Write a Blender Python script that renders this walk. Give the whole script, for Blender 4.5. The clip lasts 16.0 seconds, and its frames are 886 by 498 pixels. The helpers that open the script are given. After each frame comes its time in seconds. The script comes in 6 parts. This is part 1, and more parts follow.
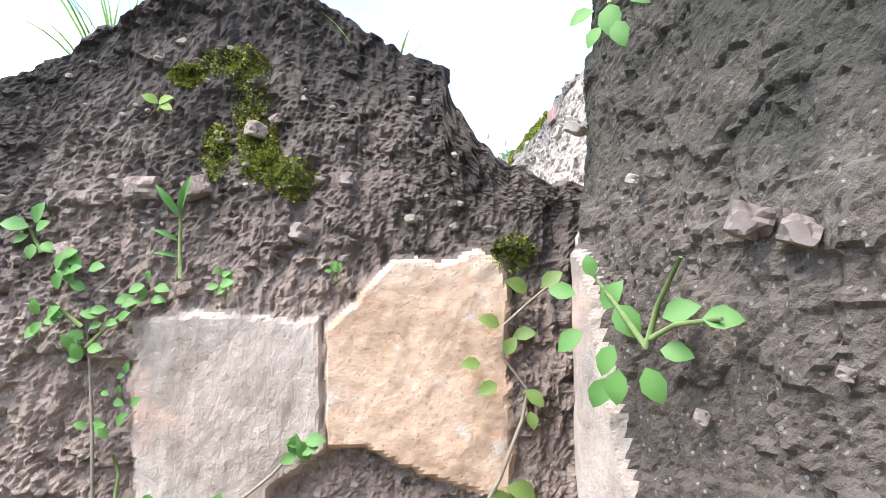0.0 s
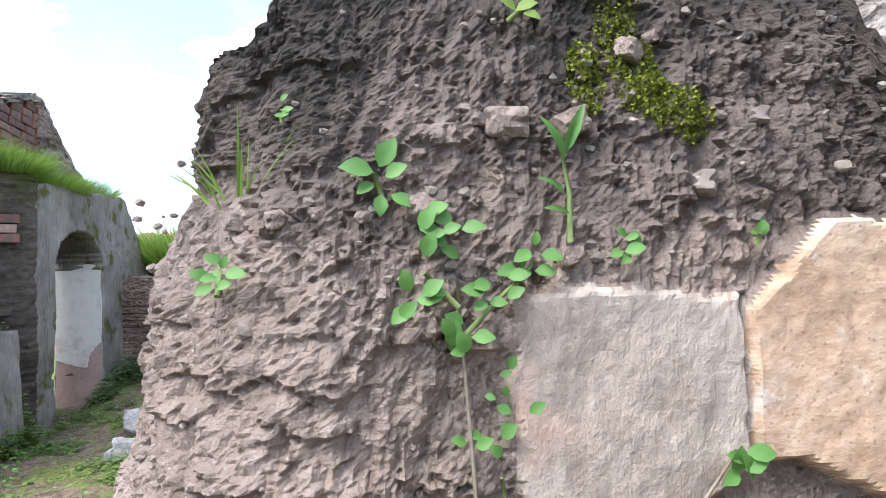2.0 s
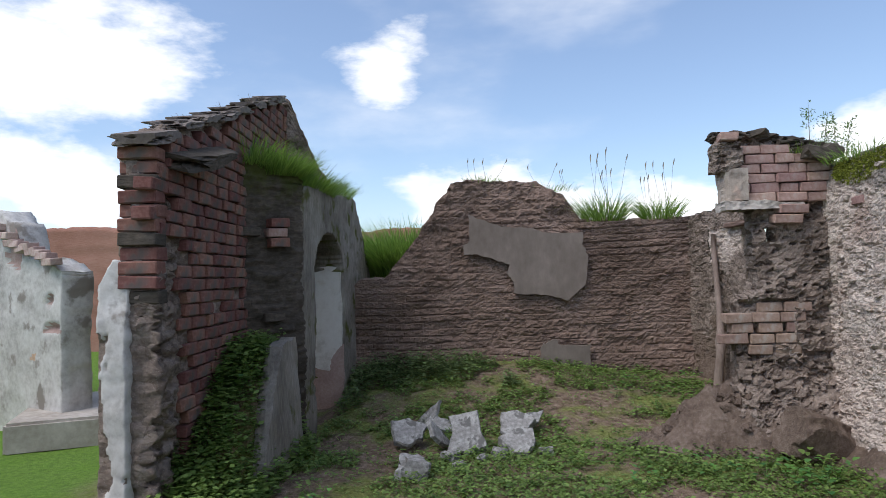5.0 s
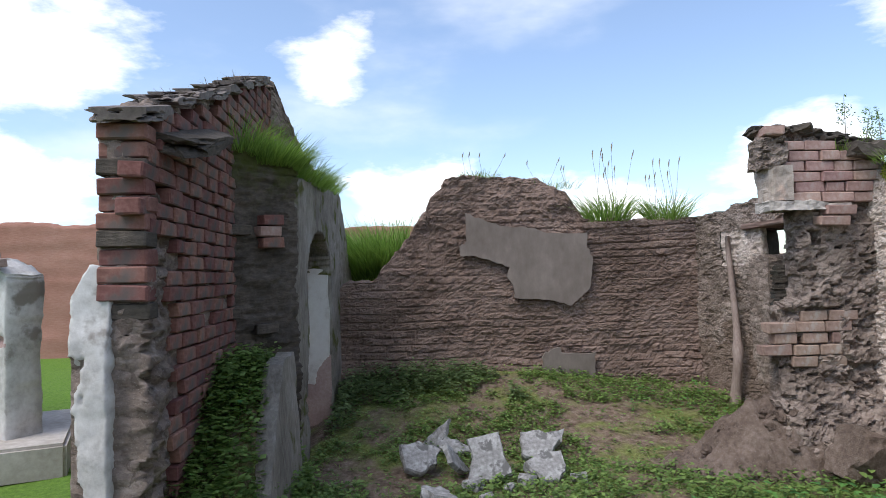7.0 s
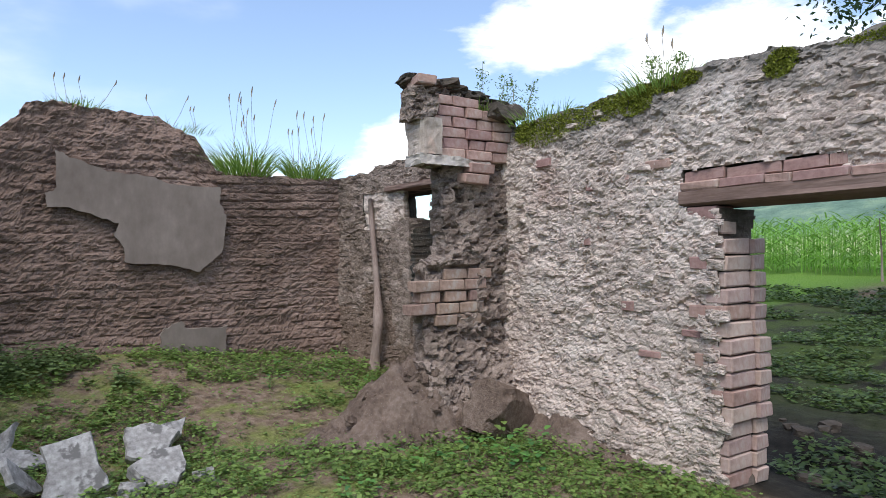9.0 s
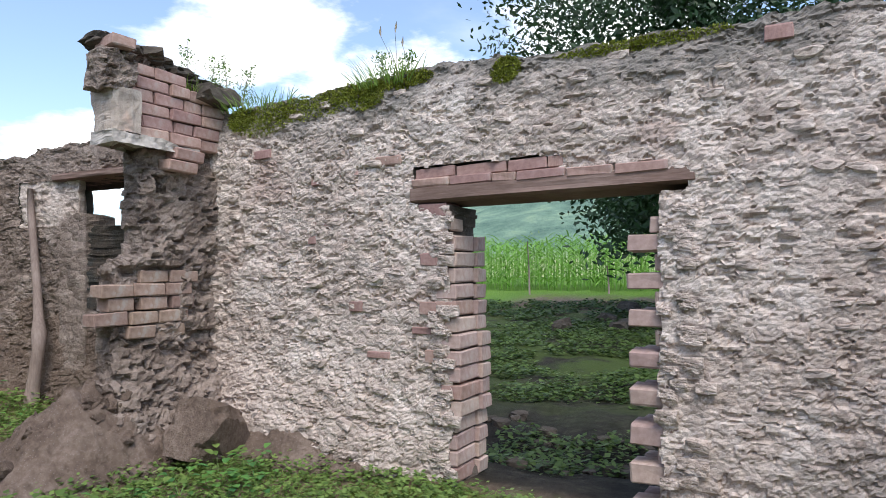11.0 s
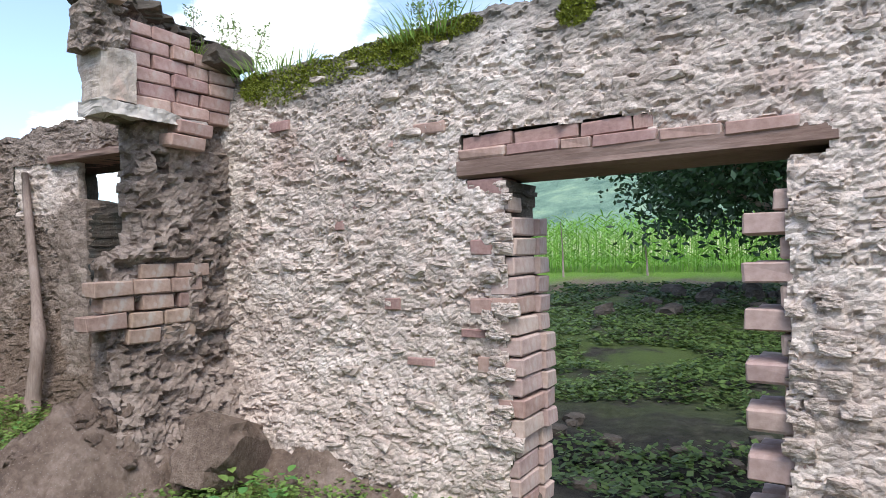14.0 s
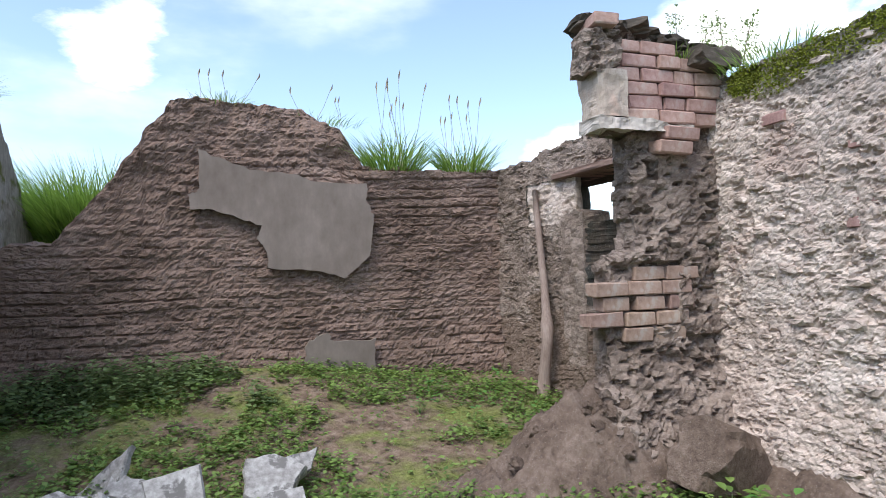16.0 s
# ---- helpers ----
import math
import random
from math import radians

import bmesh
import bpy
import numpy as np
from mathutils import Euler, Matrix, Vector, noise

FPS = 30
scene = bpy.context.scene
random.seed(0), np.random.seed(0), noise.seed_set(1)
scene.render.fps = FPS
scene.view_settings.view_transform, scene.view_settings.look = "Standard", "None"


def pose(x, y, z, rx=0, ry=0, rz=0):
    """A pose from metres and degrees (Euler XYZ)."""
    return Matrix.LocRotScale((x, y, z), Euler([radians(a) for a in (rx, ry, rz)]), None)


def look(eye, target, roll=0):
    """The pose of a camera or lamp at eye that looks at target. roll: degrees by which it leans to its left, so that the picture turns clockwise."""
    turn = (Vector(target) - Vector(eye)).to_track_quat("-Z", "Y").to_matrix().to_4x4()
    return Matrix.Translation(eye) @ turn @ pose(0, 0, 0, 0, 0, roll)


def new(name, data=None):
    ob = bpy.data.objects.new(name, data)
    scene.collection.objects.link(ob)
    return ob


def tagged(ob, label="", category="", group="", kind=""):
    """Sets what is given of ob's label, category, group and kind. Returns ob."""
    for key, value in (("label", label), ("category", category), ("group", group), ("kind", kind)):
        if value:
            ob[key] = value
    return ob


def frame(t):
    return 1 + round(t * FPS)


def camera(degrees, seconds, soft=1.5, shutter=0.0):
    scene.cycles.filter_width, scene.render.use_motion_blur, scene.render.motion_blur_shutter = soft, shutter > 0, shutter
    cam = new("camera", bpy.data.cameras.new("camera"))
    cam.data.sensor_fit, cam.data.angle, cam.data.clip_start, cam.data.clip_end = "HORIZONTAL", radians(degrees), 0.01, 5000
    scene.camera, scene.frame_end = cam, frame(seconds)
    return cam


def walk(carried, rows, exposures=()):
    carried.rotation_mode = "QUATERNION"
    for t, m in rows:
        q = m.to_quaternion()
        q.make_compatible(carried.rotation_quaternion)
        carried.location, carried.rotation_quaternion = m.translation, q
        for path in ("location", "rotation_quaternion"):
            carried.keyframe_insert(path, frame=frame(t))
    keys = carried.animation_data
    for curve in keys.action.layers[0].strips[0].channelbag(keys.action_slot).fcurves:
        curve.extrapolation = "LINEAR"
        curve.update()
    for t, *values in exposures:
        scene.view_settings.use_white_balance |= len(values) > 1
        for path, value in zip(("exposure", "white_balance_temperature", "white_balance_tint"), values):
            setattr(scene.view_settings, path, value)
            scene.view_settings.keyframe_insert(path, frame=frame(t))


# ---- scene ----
cam = camera(68.7, 16.0, 0.7)
PATH = [
    (0, (3.117, -1.917, 1.543), (3.242, 0.073, 1.701), -1.2),
    (0.5, (2.915, -1.914, 1.49), (3.066, 0.073, 1.656), -1.5),
    (1, (2.744, -1.769, 1.504), (2.924, 0.22, 1.626), -1.0),
    (1.5, (2.436, -1.63, 1.535), (2.628, 0.358, 1.641), -0.9),
    (2, (2.189, -1.443, 1.548), (2.451, 0.538, 1.643), -1.6),
    (2.5, (1.956, -1.181, 1.568), (2.122, 0.811, 1.646), -1.9),
    (3, (1.655, -1.103, 1.642), (1.72, 0.894, 1.727), -1.1),
    (3.5, (1.38, -1.047, 1.633), (1.299, 0.949, 1.738), -1.6),
    (4, (1.153, -0.876, 1.659), (0.925, 1.108, 1.76), -1.5),
    (6.3, (0.299, -0.391, 1.71), (0.277, 1.607, 1.787), -1.5),
    (6.5, (0.229, -0.281, 1.715), (0.203, 1.717, 1.793), -1.5),
    (7, (0.065, 0.0, 1.781), (0.087, 1.999, 1.86), -1.4),
    (7.5, (0.088, 0.176, 1.755), (0.44, 2.144, 1.82), -2.0),
    (8, (0.261, 0.487, 1.685), (0.843, 2.399, 1.744), -1.6),
    (8.2, (0.268, 0.607, 1.659), (1.021, 2.46, 1.697), -1.5),
    (10.3, (0.2, 1.407, 1.33), (1.645, 2.787, 1.411), 0.6),
    (10.5, (0.161, 1.455, 1.324), (1.744, 2.674, 1.417), 0.4),
    (11, (0.304, 1.452, 1.354), (2.034, 2.453, 1.426), -0.4),
    (11.5, (0.542, 1.523, 1.384), (2.408, 2.242, 1.399), -0.2),
    (12, (0.727, 1.712, 1.351), (2.642, 2.289, 1.366), -0.0),
    (12.5, (0.886, 1.864, 1.398), (2.825, 2.352, 1.376), -0.4),
    (13, (0.979, 1.95, 1.379), (2.913, 2.46, 1.37), -0.4),
    (13.5, (0.962, 1.953, 1.401), (2.834, 2.659, 1.4), -0.9),
    (14, (0.876, 1.973, 1.404), (2.567, 3.041, 1.421), -1.2),
    (14.5, (0.837, 1.991, 1.394), (2.288, 3.367, 1.419), -1.4),
    (15, (0.811, 2.005, 1.391), (1.998, 3.614, 1.43), -1.4),
    (15.5, (0.793, 2.019, 1.396), (1.697, 3.802, 1.446), -1.6),
    (16, (0.771, 2.028, 1.388), (1.383, 3.931, 1.455), -1.4),
]
walk(cam, [(t, look(eye, target, roll)) for t, eye, target, roll in PATH],
     [(0, 1.5), (1.0, 1.4), (2.0, 1.22), (2.5, 1.2), (3.0, 0.9), (3.5, 0.15), (4.2, -0.3), (6.5, 0.0), (8.2, 0.1), (10.3, 0.1), (11.5, 0.45), (12.5, 0.72), (13.5, 0.66), (14.5, 0.44), (16, 0.45)])


# ==== world, sun, light ====
world = bpy.data.worlds.new("sky")
scene.world = world
world.use_nodes = True
SUN_ELEV, SUN_AZ = radians(57), radians(232)


def build_world():
    nt = world.node_tree
    nt.nodes.clear()
    n, l = nt.nodes.new, nt.links.new
    out, bg = n("ShaderNodeOutputWorld"), n("ShaderNodeBackground")
    sky = n("ShaderNodeTexSky")
    sky.sky_type, sky.sun_disc, sky.sun_elevation, sky.sun_rotation = "NISHITA", False, SUN_ELEV, SUN_AZ
    sky.air_density, sky.dust_density, sky.ozone_density = 1.0, 1.0, 1.8
    co = n("ShaderNodeTexCoord")
    mp = n("ShaderNodeMapping")
    mp.inputs["Scale"].default_value = (1.0, 1.0, 2.6)
    mp.inputs["Location"].default_value = (0.35, 0.1, 0.2)
    no = n("ShaderNodeTexNoise")
    no.inputs["Scale"].default_value, no.inputs["Detail"].default_value, no.inputs["Roughness"].default_value = 2.1, 7, 0.52
    l(co.outputs["Generated"], mp.inputs["Vector"])
    l(mp.outputs["Vector"], no.inputs["Vector"])
    # named cumulus clouds: direction (azimuth from north, elevation) and half width
    warp = n("ShaderNodeTexNoise")
    warp.inputs["Scale"].default_value, warp.inputs["Detail"].default_value = 5.0, 5
    l(co.outputs["Generated"], warp.inputs["Vector"])
    wv = n("ShaderNodeVectorMath")
    wv.operation = "MULTIPLY_ADD"
    wv.inputs[1].default_value, wv.inputs[2].default_value = (0.16, 0.16, 0.16), (-0.08, -0.08, -0.08)
    l(warp.outputs["Color"], wv.inputs[0])
    dv = n("ShaderNodeVectorMath")
    dv.operation = "ADD"
    l(co.outputs["Generated"], dv.inputs[0])
    l(wv.outputs["Vector"], dv.inputs[1])
    total = None
    for az, el, w, h in CLOUDS:
        a, e = radians(az), radians(el)
        c = Vector((math.sin(a) * math.cos(e), math.cos(a) * math.cos(e), math.sin(e)))
        sub = n("ShaderNodeVectorMath")
        sub.operation = "SUBTRACT"
        sub.inputs[1].default_value = c
        l(dv.outputs["Vector"], sub.inputs[0])
        rotm = n("ShaderNodeVectorRotate")
        rotm.rotation_type = "Z_AXIS"
        rotm.inputs["Angle"].default_value = a
        l(sub.outputs["Vector"], rotm.inputs["Vector"])
        sc = n("ShaderNodeVectorMath")
        sc.operation = "MULTIPLY"
        sc.inputs[1].default_value = (1 / w, 1 / w, 1 / h)
        l(rotm.outputs["Vector"], sc.inputs[0])
        ln = n("ShaderNodeVectorMath")
        ln.operation = "LENGTH"
        l(sc.outputs["Vector"], ln.inputs[0])
        mr = n("ShaderNodeMapRange")
        mr.interpolation_type = "LINEAR"
        for i, v in ((1, 0.0), (2, 1.5), (3, 1.0), (4, 0.0)):
            mr.inputs[i].default_value = v
        l(ln.outputs["Value"], mr.inputs[0])
        if total is None:
            total = mr.outputs[0]
        else:
            mx = n("ShaderNodeMath")
            mx.operation = "MAXIMUM"
            l(total, mx.inputs[0])
            l(mr.outputs[0], mx.inputs[1])
            total = mx.outputs[0]
    ramp = n("ShaderNodeMapRange")
    ramp.interpolation_type = "SMOOTHSTEP"
    puff = n("ShaderNodeTexNoise")
    puff.inputs["Scale"].default_value, puff.inputs["Detail"].default_value, puff.inputs["Roughness"].default_value = 9.0, 8, 0.6
    l(mp.outputs["Vector"], puff.inputs["Vector"])
    pm = n("ShaderNodeMath")
    pm.operation = "MULTIPLY_ADD"
    pm.inputs[1].default_value, pm.inputs[2].default_value = 1.1, -0.55
    l(puff.outputs["Fac"], pm.inputs[0])
    pa = n("ShaderNodeMath")
    pa.operation = "ADD"
    l(total, pa.inputs[0])
    l(pm.outputs[0], pa.inputs[1])
    edge = n("ShaderNodeMapRange")
    edge.interpolation_type = "SMOOTHSTEP"
    for i, v in ((1, 0.26), (2, 0.78), (3, 0.0), (4, 1.0)):
        edge.inputs[i].default_value = v
    l(pa.outputs[0], edge.inputs[0])
    total = edge.outputs[0]
    for i, v in ((1, 0.50), (2, 0.85), (3, 0.05), (4, 0.7)):
        ramp.inputs[i].default_value = v
    l(no.outputs["Fac"], ramp.inputs[0])
    mx = n("ShaderNodeMath")
    mx.operation = "MAXIMUM"
    l(total, mx.inputs[0])
    l(ramp.outputs[0], mx.inputs[1])
    gain = n("ShaderNodeMixRGB")
    gain.inputs["Color2"].default_value = (*CLOUD_COL, 1)
    l(mx.outputs[0], gain.inputs["Fac"])
    blue = n("ShaderNodeMixRGB")
    blue.blend_type = "MULTIPLY"
    blue.inputs["Fac"].default_value, blue.inputs["Color2"].default_value = 1.0, (0.98, 1.01, 1.06, 1)
    l(sky.outputs["Color"], blue.inputs["Color1"])
    l(blue.outputs["Color"], gain.inputs["Color1"])
    l(gain.outputs["Color"], bg.inputs["Color"])
    bg.inputs["Strength"].default_value = SKY_STRENGTH
    l(bg.outputs["Background"], out.inputs["Surface"])


CLOUDS = [(-9, 18.5, 0.085, 0.075), (-38, 17, 0.24, 0.11), (-38, 8, 0.22, 0.07), (-1, 7.5, 0.16, 0.055), (30, 9, 0.10, 0.07), (44, 20, 0.16, 0.08),
          (58, 14, 0.18, 0.10), (12, 6, 0.2, 0.04), (75, 20, 0.2, 0.1), (-120, 30, 0.5, 0.2), (150, 35, 0.5, 0.25)]
CLOUD_COL, SKY_STRENGTH = (6.9, 6.95, 7.1), 0.213
build_world()
sun = new("sun", bpy.data.lights.new("sun", "SUN"))
sun.data.energy, sun.data.angle, sun.data.color = 2.4, radians(32), (1.0, 0.95, 0.89)
sun.matrix_world = look((math.sin(SUN_AZ) * 20 * math.cos(SUN_ELEV), math.cos(SUN_AZ) * 20 * math.cos(SUN_ELEV), 20 * math.sin(SUN_ELEV)), (0, 0, 0))


# ==== noise in numpy ====
def hash3(i, j, k, seed):
    h = (i.astype(np.int64) * 374761393 + j.astype(np.int64) * 668265263 + k.astype(np.int64) * 2147483647 + seed * 1274126177) & 0xFFFFFFFF
    h = ((h ^ (h >> 13)) * 1274126177) & 0xFFFFFFFF
    return ((h ^ (h >> 16)) & 0xFFFFFF) / float(0xFFFFFF)


def vnoise(x, y, z, seed=0):
    i, j, k = np.floor(x), np.floor(y), np.floor(z)
    a, b, c = x - i, y - j, z - k
    a, b, c = (t * t * (3 - 2 * t) for t in (a, b, c))
    r = 0
    for di in (0, 1):
        for dj in (0, 1):
            for dk in (0, 1):
                w = (a if di else 1 - a) * (b if dj else 1 - b) * (c if dk else 1 - c)
                r = r + w * hash3(i + di, j + dj, k + dk, seed)
    return r * 2 - 1


def fbm(x, y, z=0.0, octaves=4, seed=0, gain=0.5):
    x, y = np.asarray(x, float), np.asarray(y, float)
    z = np.zeros_like(x + y) + z
    x, y = x + 0 * z, y + 0 * z
    r, a, s = 0, 1, 1
    for o in range(octaves):
        r = r + a * vnoise(x * s, y * s, z * s, seed + o)
        a, s = a * gain, s * 2.03
    return r


def cells(x, y, seed=0, jitter=0.9):
    """Distance to the nearest and second seed of a jittered grid, and the nearest one's own random number."""
    i, j = np.floor(x), np.floor(y)
    f1, f2, idn = np.full(x.shape, 9.0), np.full(x.shape, 9.0), np.zeros(x.shape)
    z = np.zeros_like(x)
    for di in (-1, 0, 1):
        for dj in (-1, 0, 1):
            a, b = i + di, j + dj
            px, py = a + 0.5 + jitter * (hash3(a, b, z, seed) - 0.5), b + 0.5 + jitter * (hash3(a, b, z + 1, seed) - 0.5)
            d = np.hypot(x - px, y - py)
            near = d < f1
            f2 = np.where(near, f1, np.minimum(f2, d))
            idn = np.where(near, hash3(a, b, z + 2, seed), idn)
            f1 = np.where(near, d, f1)
    return f1, f2, idn


def smooth(e0, e1, x):
    t = np.clip((x - e0) / (e1 - e0), 0, 1)
    return t * t * (3 - 2 * t)


# ==== materials ====
def nodes_of(name):
    m = bpy.data.materials.new(name)
    m.use_nodes = True
    nt = m.node_tree
    return m, nt, nt.nodes["Principled BSDF"]


def ramp_node(nt, fac, stops):
    r = nt.nodes.new("ShaderNodeValToRGB")
    el = r.color_ramp.elements
    while len(el) < len(stops):
        el.new(0.5)
    for e, (p, c) in zip(el, stops):
        e.position, e.color = p, (*c, 1)
    nt.links.new(fac, r.inputs["Fac"])
    return r.outputs["Color"]


def noise_node(nt, vec, scale, detail=5, rough=0.55):
    t = nt.nodes.new("ShaderNodeTexNoise")
    t.inputs["Scale"].default_value, t.inputs["Detail"].default_value, t.inputs["Roughness"].default_value = scale, detail, rough
    nt.links.new(vec, t.inputs["Vector"])
    return t.outputs["Fac"]


def mix_node(nt, fac, a, b, mode="MIX"):
    m = nt.nodes.new("ShaderNodeMixRGB")
    m.blend_type = mode
    for s, v in (("Fac", fac), ("Color1", a), ("Color2", b)):
        if isinstance(v, (int, float)):
            m.inputs[s].default_value = v
        elif isinstance(v, tuple):
            m.inputs[s].default_value = (*v, 1)
        else:
            nt.links.new(v, m.inputs[s])
    return m.outputs["Color"]


def range_node(nt, val, a, b, c=0.0, d=1.0):
    r = nt.nodes.new("ShaderNodeMapRange")
    r.interpolation_type = "SMOOTHSTEP"
    for i, v in ((1, a), (2, b), (3, c), (4, d)):
        r.inputs[i].default_value = v
    nt.links.new(val, r.inputs[0])
    return r.outputs[0]


def math_node(nt, op, a, b):
    m = nt.nodes.new("ShaderNodeMath")
    m.operation = op
    for i, v in enumerate((a, b)):
        if isinstance(v, (int, float)):
            m.inputs[i].default_value = v
        else:
            nt.links.new(v, m.inputs[i])
    return m.outputs[0]


def coords(nt, stretch=(1, 1, 1), use="Object"):
    co, mp = nt.nodes.new("ShaderNodeTexCoord"), nt.nodes.new("ShaderNodeMapping")
    mp.inputs["Scale"].default_value = stretch
    nt.links.new(co.outputs[use], mp.inputs["Vector"])
    return mp.outputs["Vector"]


def bump_to(nt, bsdf, height, strength=0.5, dist=0.01):
    b = nt.nodes.new("ShaderNodeBump")
    b.inputs["Strength"].default_value, b.inputs["Distance"].default_value = strength, dist
    nt.links.new(height, b.inputs["Height"])
    nt.links.new(b.outputs["Normal"], bsdf.inputs["Normal"])


def earth(name, dark, mid, light, big=1.3, fine=28, stretch=(1, 1, 1), bump=0.6, dist=0.012, rough=0.95, speck=None, top=None, patch=None, varied=0.0, stones=0):
    """Mineral surfaces. speck: colour of scattered grit; top: (colour, z from, z to) of growth that creeps down from a wall's head; patch: (colour, scale, threshold)."""
    m, nt, bsdf = nodes_of(name)
    v = coords(nt, stretch)
    v1 = coords(nt)
    a, b = noise_node(nt, v1, big, 6, 0.6), noise_node(nt, v, fine, 8, 0.65)
    f = math_node(nt, "ADD", math_node(nt, "MULTIPLY", a, 0.55), math_node(nt, "MULTIPLY", b, 0.45))
    col = ramp_node(nt, f, [(0.30, dark), (0.50, mid), (0.70, light)])
    chip = None
    if stones:
        wob = nt.nodes.new("ShaderNodeVectorMath")
        wob.operation = "MULTIPLY_ADD"
        wob.inputs[1].default_value = (0.10, 0.10, 0.10)
        wn = nt.nodes.new("ShaderNodeTexNoise")
        wn.inputs["Scale"].default_value, wn.inputs["Detail"].default_value = 14, 5
        nt.links.new(v1, wn.inputs["Vector"])
        nt.links.new(wn.outputs["Color"], wob.inputs[0])
        nt.links.new(v, wob.inputs[2])
        vs = nt.nodes.new("ShaderNodeTexVoronoi")
        vs.inputs["Scale"].default_value = stones
        nt.links.new(wob.outputs["Vector"], vs.inputs["Vector"])
        bw = nt.nodes.new("ShaderNodeSeparateColor")
        nt.links.new(vs.outputs["Color"], bw.inputs[0])
        col = mix_node(nt, 1.0, col, ramp_node(nt, bw.outputs[0], [(0.0, (0.68, 0.66, 0.65)), (0.4, (1.0, 0.99, 0.98)), (1.0, (1.12, 1.11, 1.11))]), "MULTIPLY")
        chip = vs.outputs["Distance"]
    if patch:
        col = mix_node(nt, range_node(nt, noise_node(nt, v1, patch[1], 5), patch[2], patch[2] + 0.09), col, patch[0])
    if speck:
        vo = nt.nodes.new("ShaderNodeTexVoronoi")
        vo.inputs["Scale"].default_value = 55
        nt.links.new(v1, vo.inputs["Vector"])
        col = mix_node(nt, range_node(nt, vo.outputs["Distance"], 0.14, 0.22, 0.55, 0.0), col, speck)
    if top:
        for c, z0, z1 in top:
            sx = nt.nodes.new("ShaderNodeSeparateXYZ")
            nt.links.new(v1, sx.inputs[0])
            hgt = math_node(nt, "ADD", sx.outputs["Z"], math_node(nt, "MULTIPLY", math_node(nt, "SUBTRACT", noise_node(nt, v1, 2.6, 6, 0.65), 0.5), 1.5))
            col = mix_node(nt, range_node(nt, hgt, z0, z1, 0.0, 0.92), col, c)
    if varied:
        oi = nt.nodes.new("ShaderNodeObjectInfo")
        hs = nt.nodes.new("ShaderNodeHueSaturation")
        nt.links.new(math_node(nt, "ADD", math_node(nt, "MULTIPLY", oi.outputs["Random"], varied), 1 - varied / 2), hs.inputs["Value"])
        nt.links.new(math_node(nt, "ADD", math_node(nt, "MULTIPLY", oi.outputs["Random"], 0.03), 0.485), hs.inputs["Hue"])
        nt.links.new(col, hs.inputs["Color"])
        col = hs.outputs["Color"]
    nt.links.new(col, bsdf.inputs["Base Color"])
    bsdf.inputs["Roughness"].default_value = rough
    bsdf.inputs["Specular IOR Level"].default_value = 0.2
    h = math_node(nt, "ADD", math_node(nt, "MULTIPLY", noise_node(nt, v, fine * 0.5, 8, 0.7), 1.0), math_node(nt, "MULTIPLY", noise_node(nt, v1, fine * 3.2, 4, 0.7), 0.4))
    if chip is not None:
        h = math_node(nt, "SUBTRACT", h, math_node(nt, "MULTIPLY", chip, 0.9))
    bump_to(nt, bsdf, h, bump, dist)
    return m


def leafy(name, dark, light, rough=0.55, trans=0.35):
    m, nt, bsdf = nodes_of(name)
    g = nt.nodes.new("ShaderNodeNewGeometry")
    v = coords(nt)
    f = math_node(nt, "ADD", math_node(nt, "MULTIPLY", g.outputs["Random Per Island"], 0.6), math_node(nt, "MULTIPLY", noise_node(nt, v, 9, 4), 0.4))
    col = ramp_node(nt, f, [(0.15, dark), (0.8, light)])
    nt.links.new(col, bsdf.inputs["Base Color"])
    bsdf.inputs["Roughness"].default_value = rough
    tr, mx = nt.nodes.new("ShaderNodeBsdfTranslucent"), nt.nodes.new("ShaderNodeMixShader")
    nt.links.new(col, tr.inputs["Color"])
    mx.inputs["Fac"].default_value = trans
    out = nt.nodes["Material Output"]
    nt.links.new(bsdf.outputs[0], mx.inputs[1])
    nt.links.new(tr.outputs[0], mx.inputs[2])
    nt.links.new(mx.outputs[0], out.inputs["Surface"])
    return m


MOSS, DARKMOSS, LICHEN = (0.085, 0.10, 0.022), (0.045, 0.045, 0.030), (0.16, 0.155, 0.13)
M_NEAR = earth("near_mud", (0.20, 0.150, 0.122), (0.38, 0.300, 0.255), (0.54, 0.455, 0.40), 1.6, 26, (1, 1, 0.45), 1.0, 0.035, speck=(0.52, 0.48, 0.44), top=[((0.175, 0.142, 0.124), 1.42, 1.85), ((0.064, 0.056, 0.050), 1.8, 2.25)])
M_SIDE = earth("side_mud", (0.070, 0.058, 0.048), (0.140, 0.116, 0.098), (0.24, 0.206, 0.178), 1.9, 24, (1, 1, 0.35), 1.0, 0.025, speck=(0.42, 0.40, 0.36), patch=((0.085, 0.085, 0.080), 1.7, 0.57), top=[((0.052, 0.052, 0.041), 1.55, 2.1)])
M_ADOBE = earth("adobe", (0.115, 0.078, 0.061), (0.235, 0.166, 0.135), (0.37, 0.28, 0.238), 1.4, 22, (0.7, 0.7, 1.9), 1.0, 0.025, speck=(0.36, 0.32, 0.29))
M_RUBBLE = earth("rubble", (0.30, 0.235, 0.20), (0.56, 0.478, 0.425), (0.75, 0.685, 0.635), 2.4, 22, (1, 1, 1.6), 0.9, 0.014, speck=(0.36, 0.31, 0.28), top=[((0.19, 0.175, 0.158), 2.22, 2.75), (MOSS, 2.82, 3.1)], patch=((0.44, 0.345, 0.30), 1.2, 0.58), stones=22)
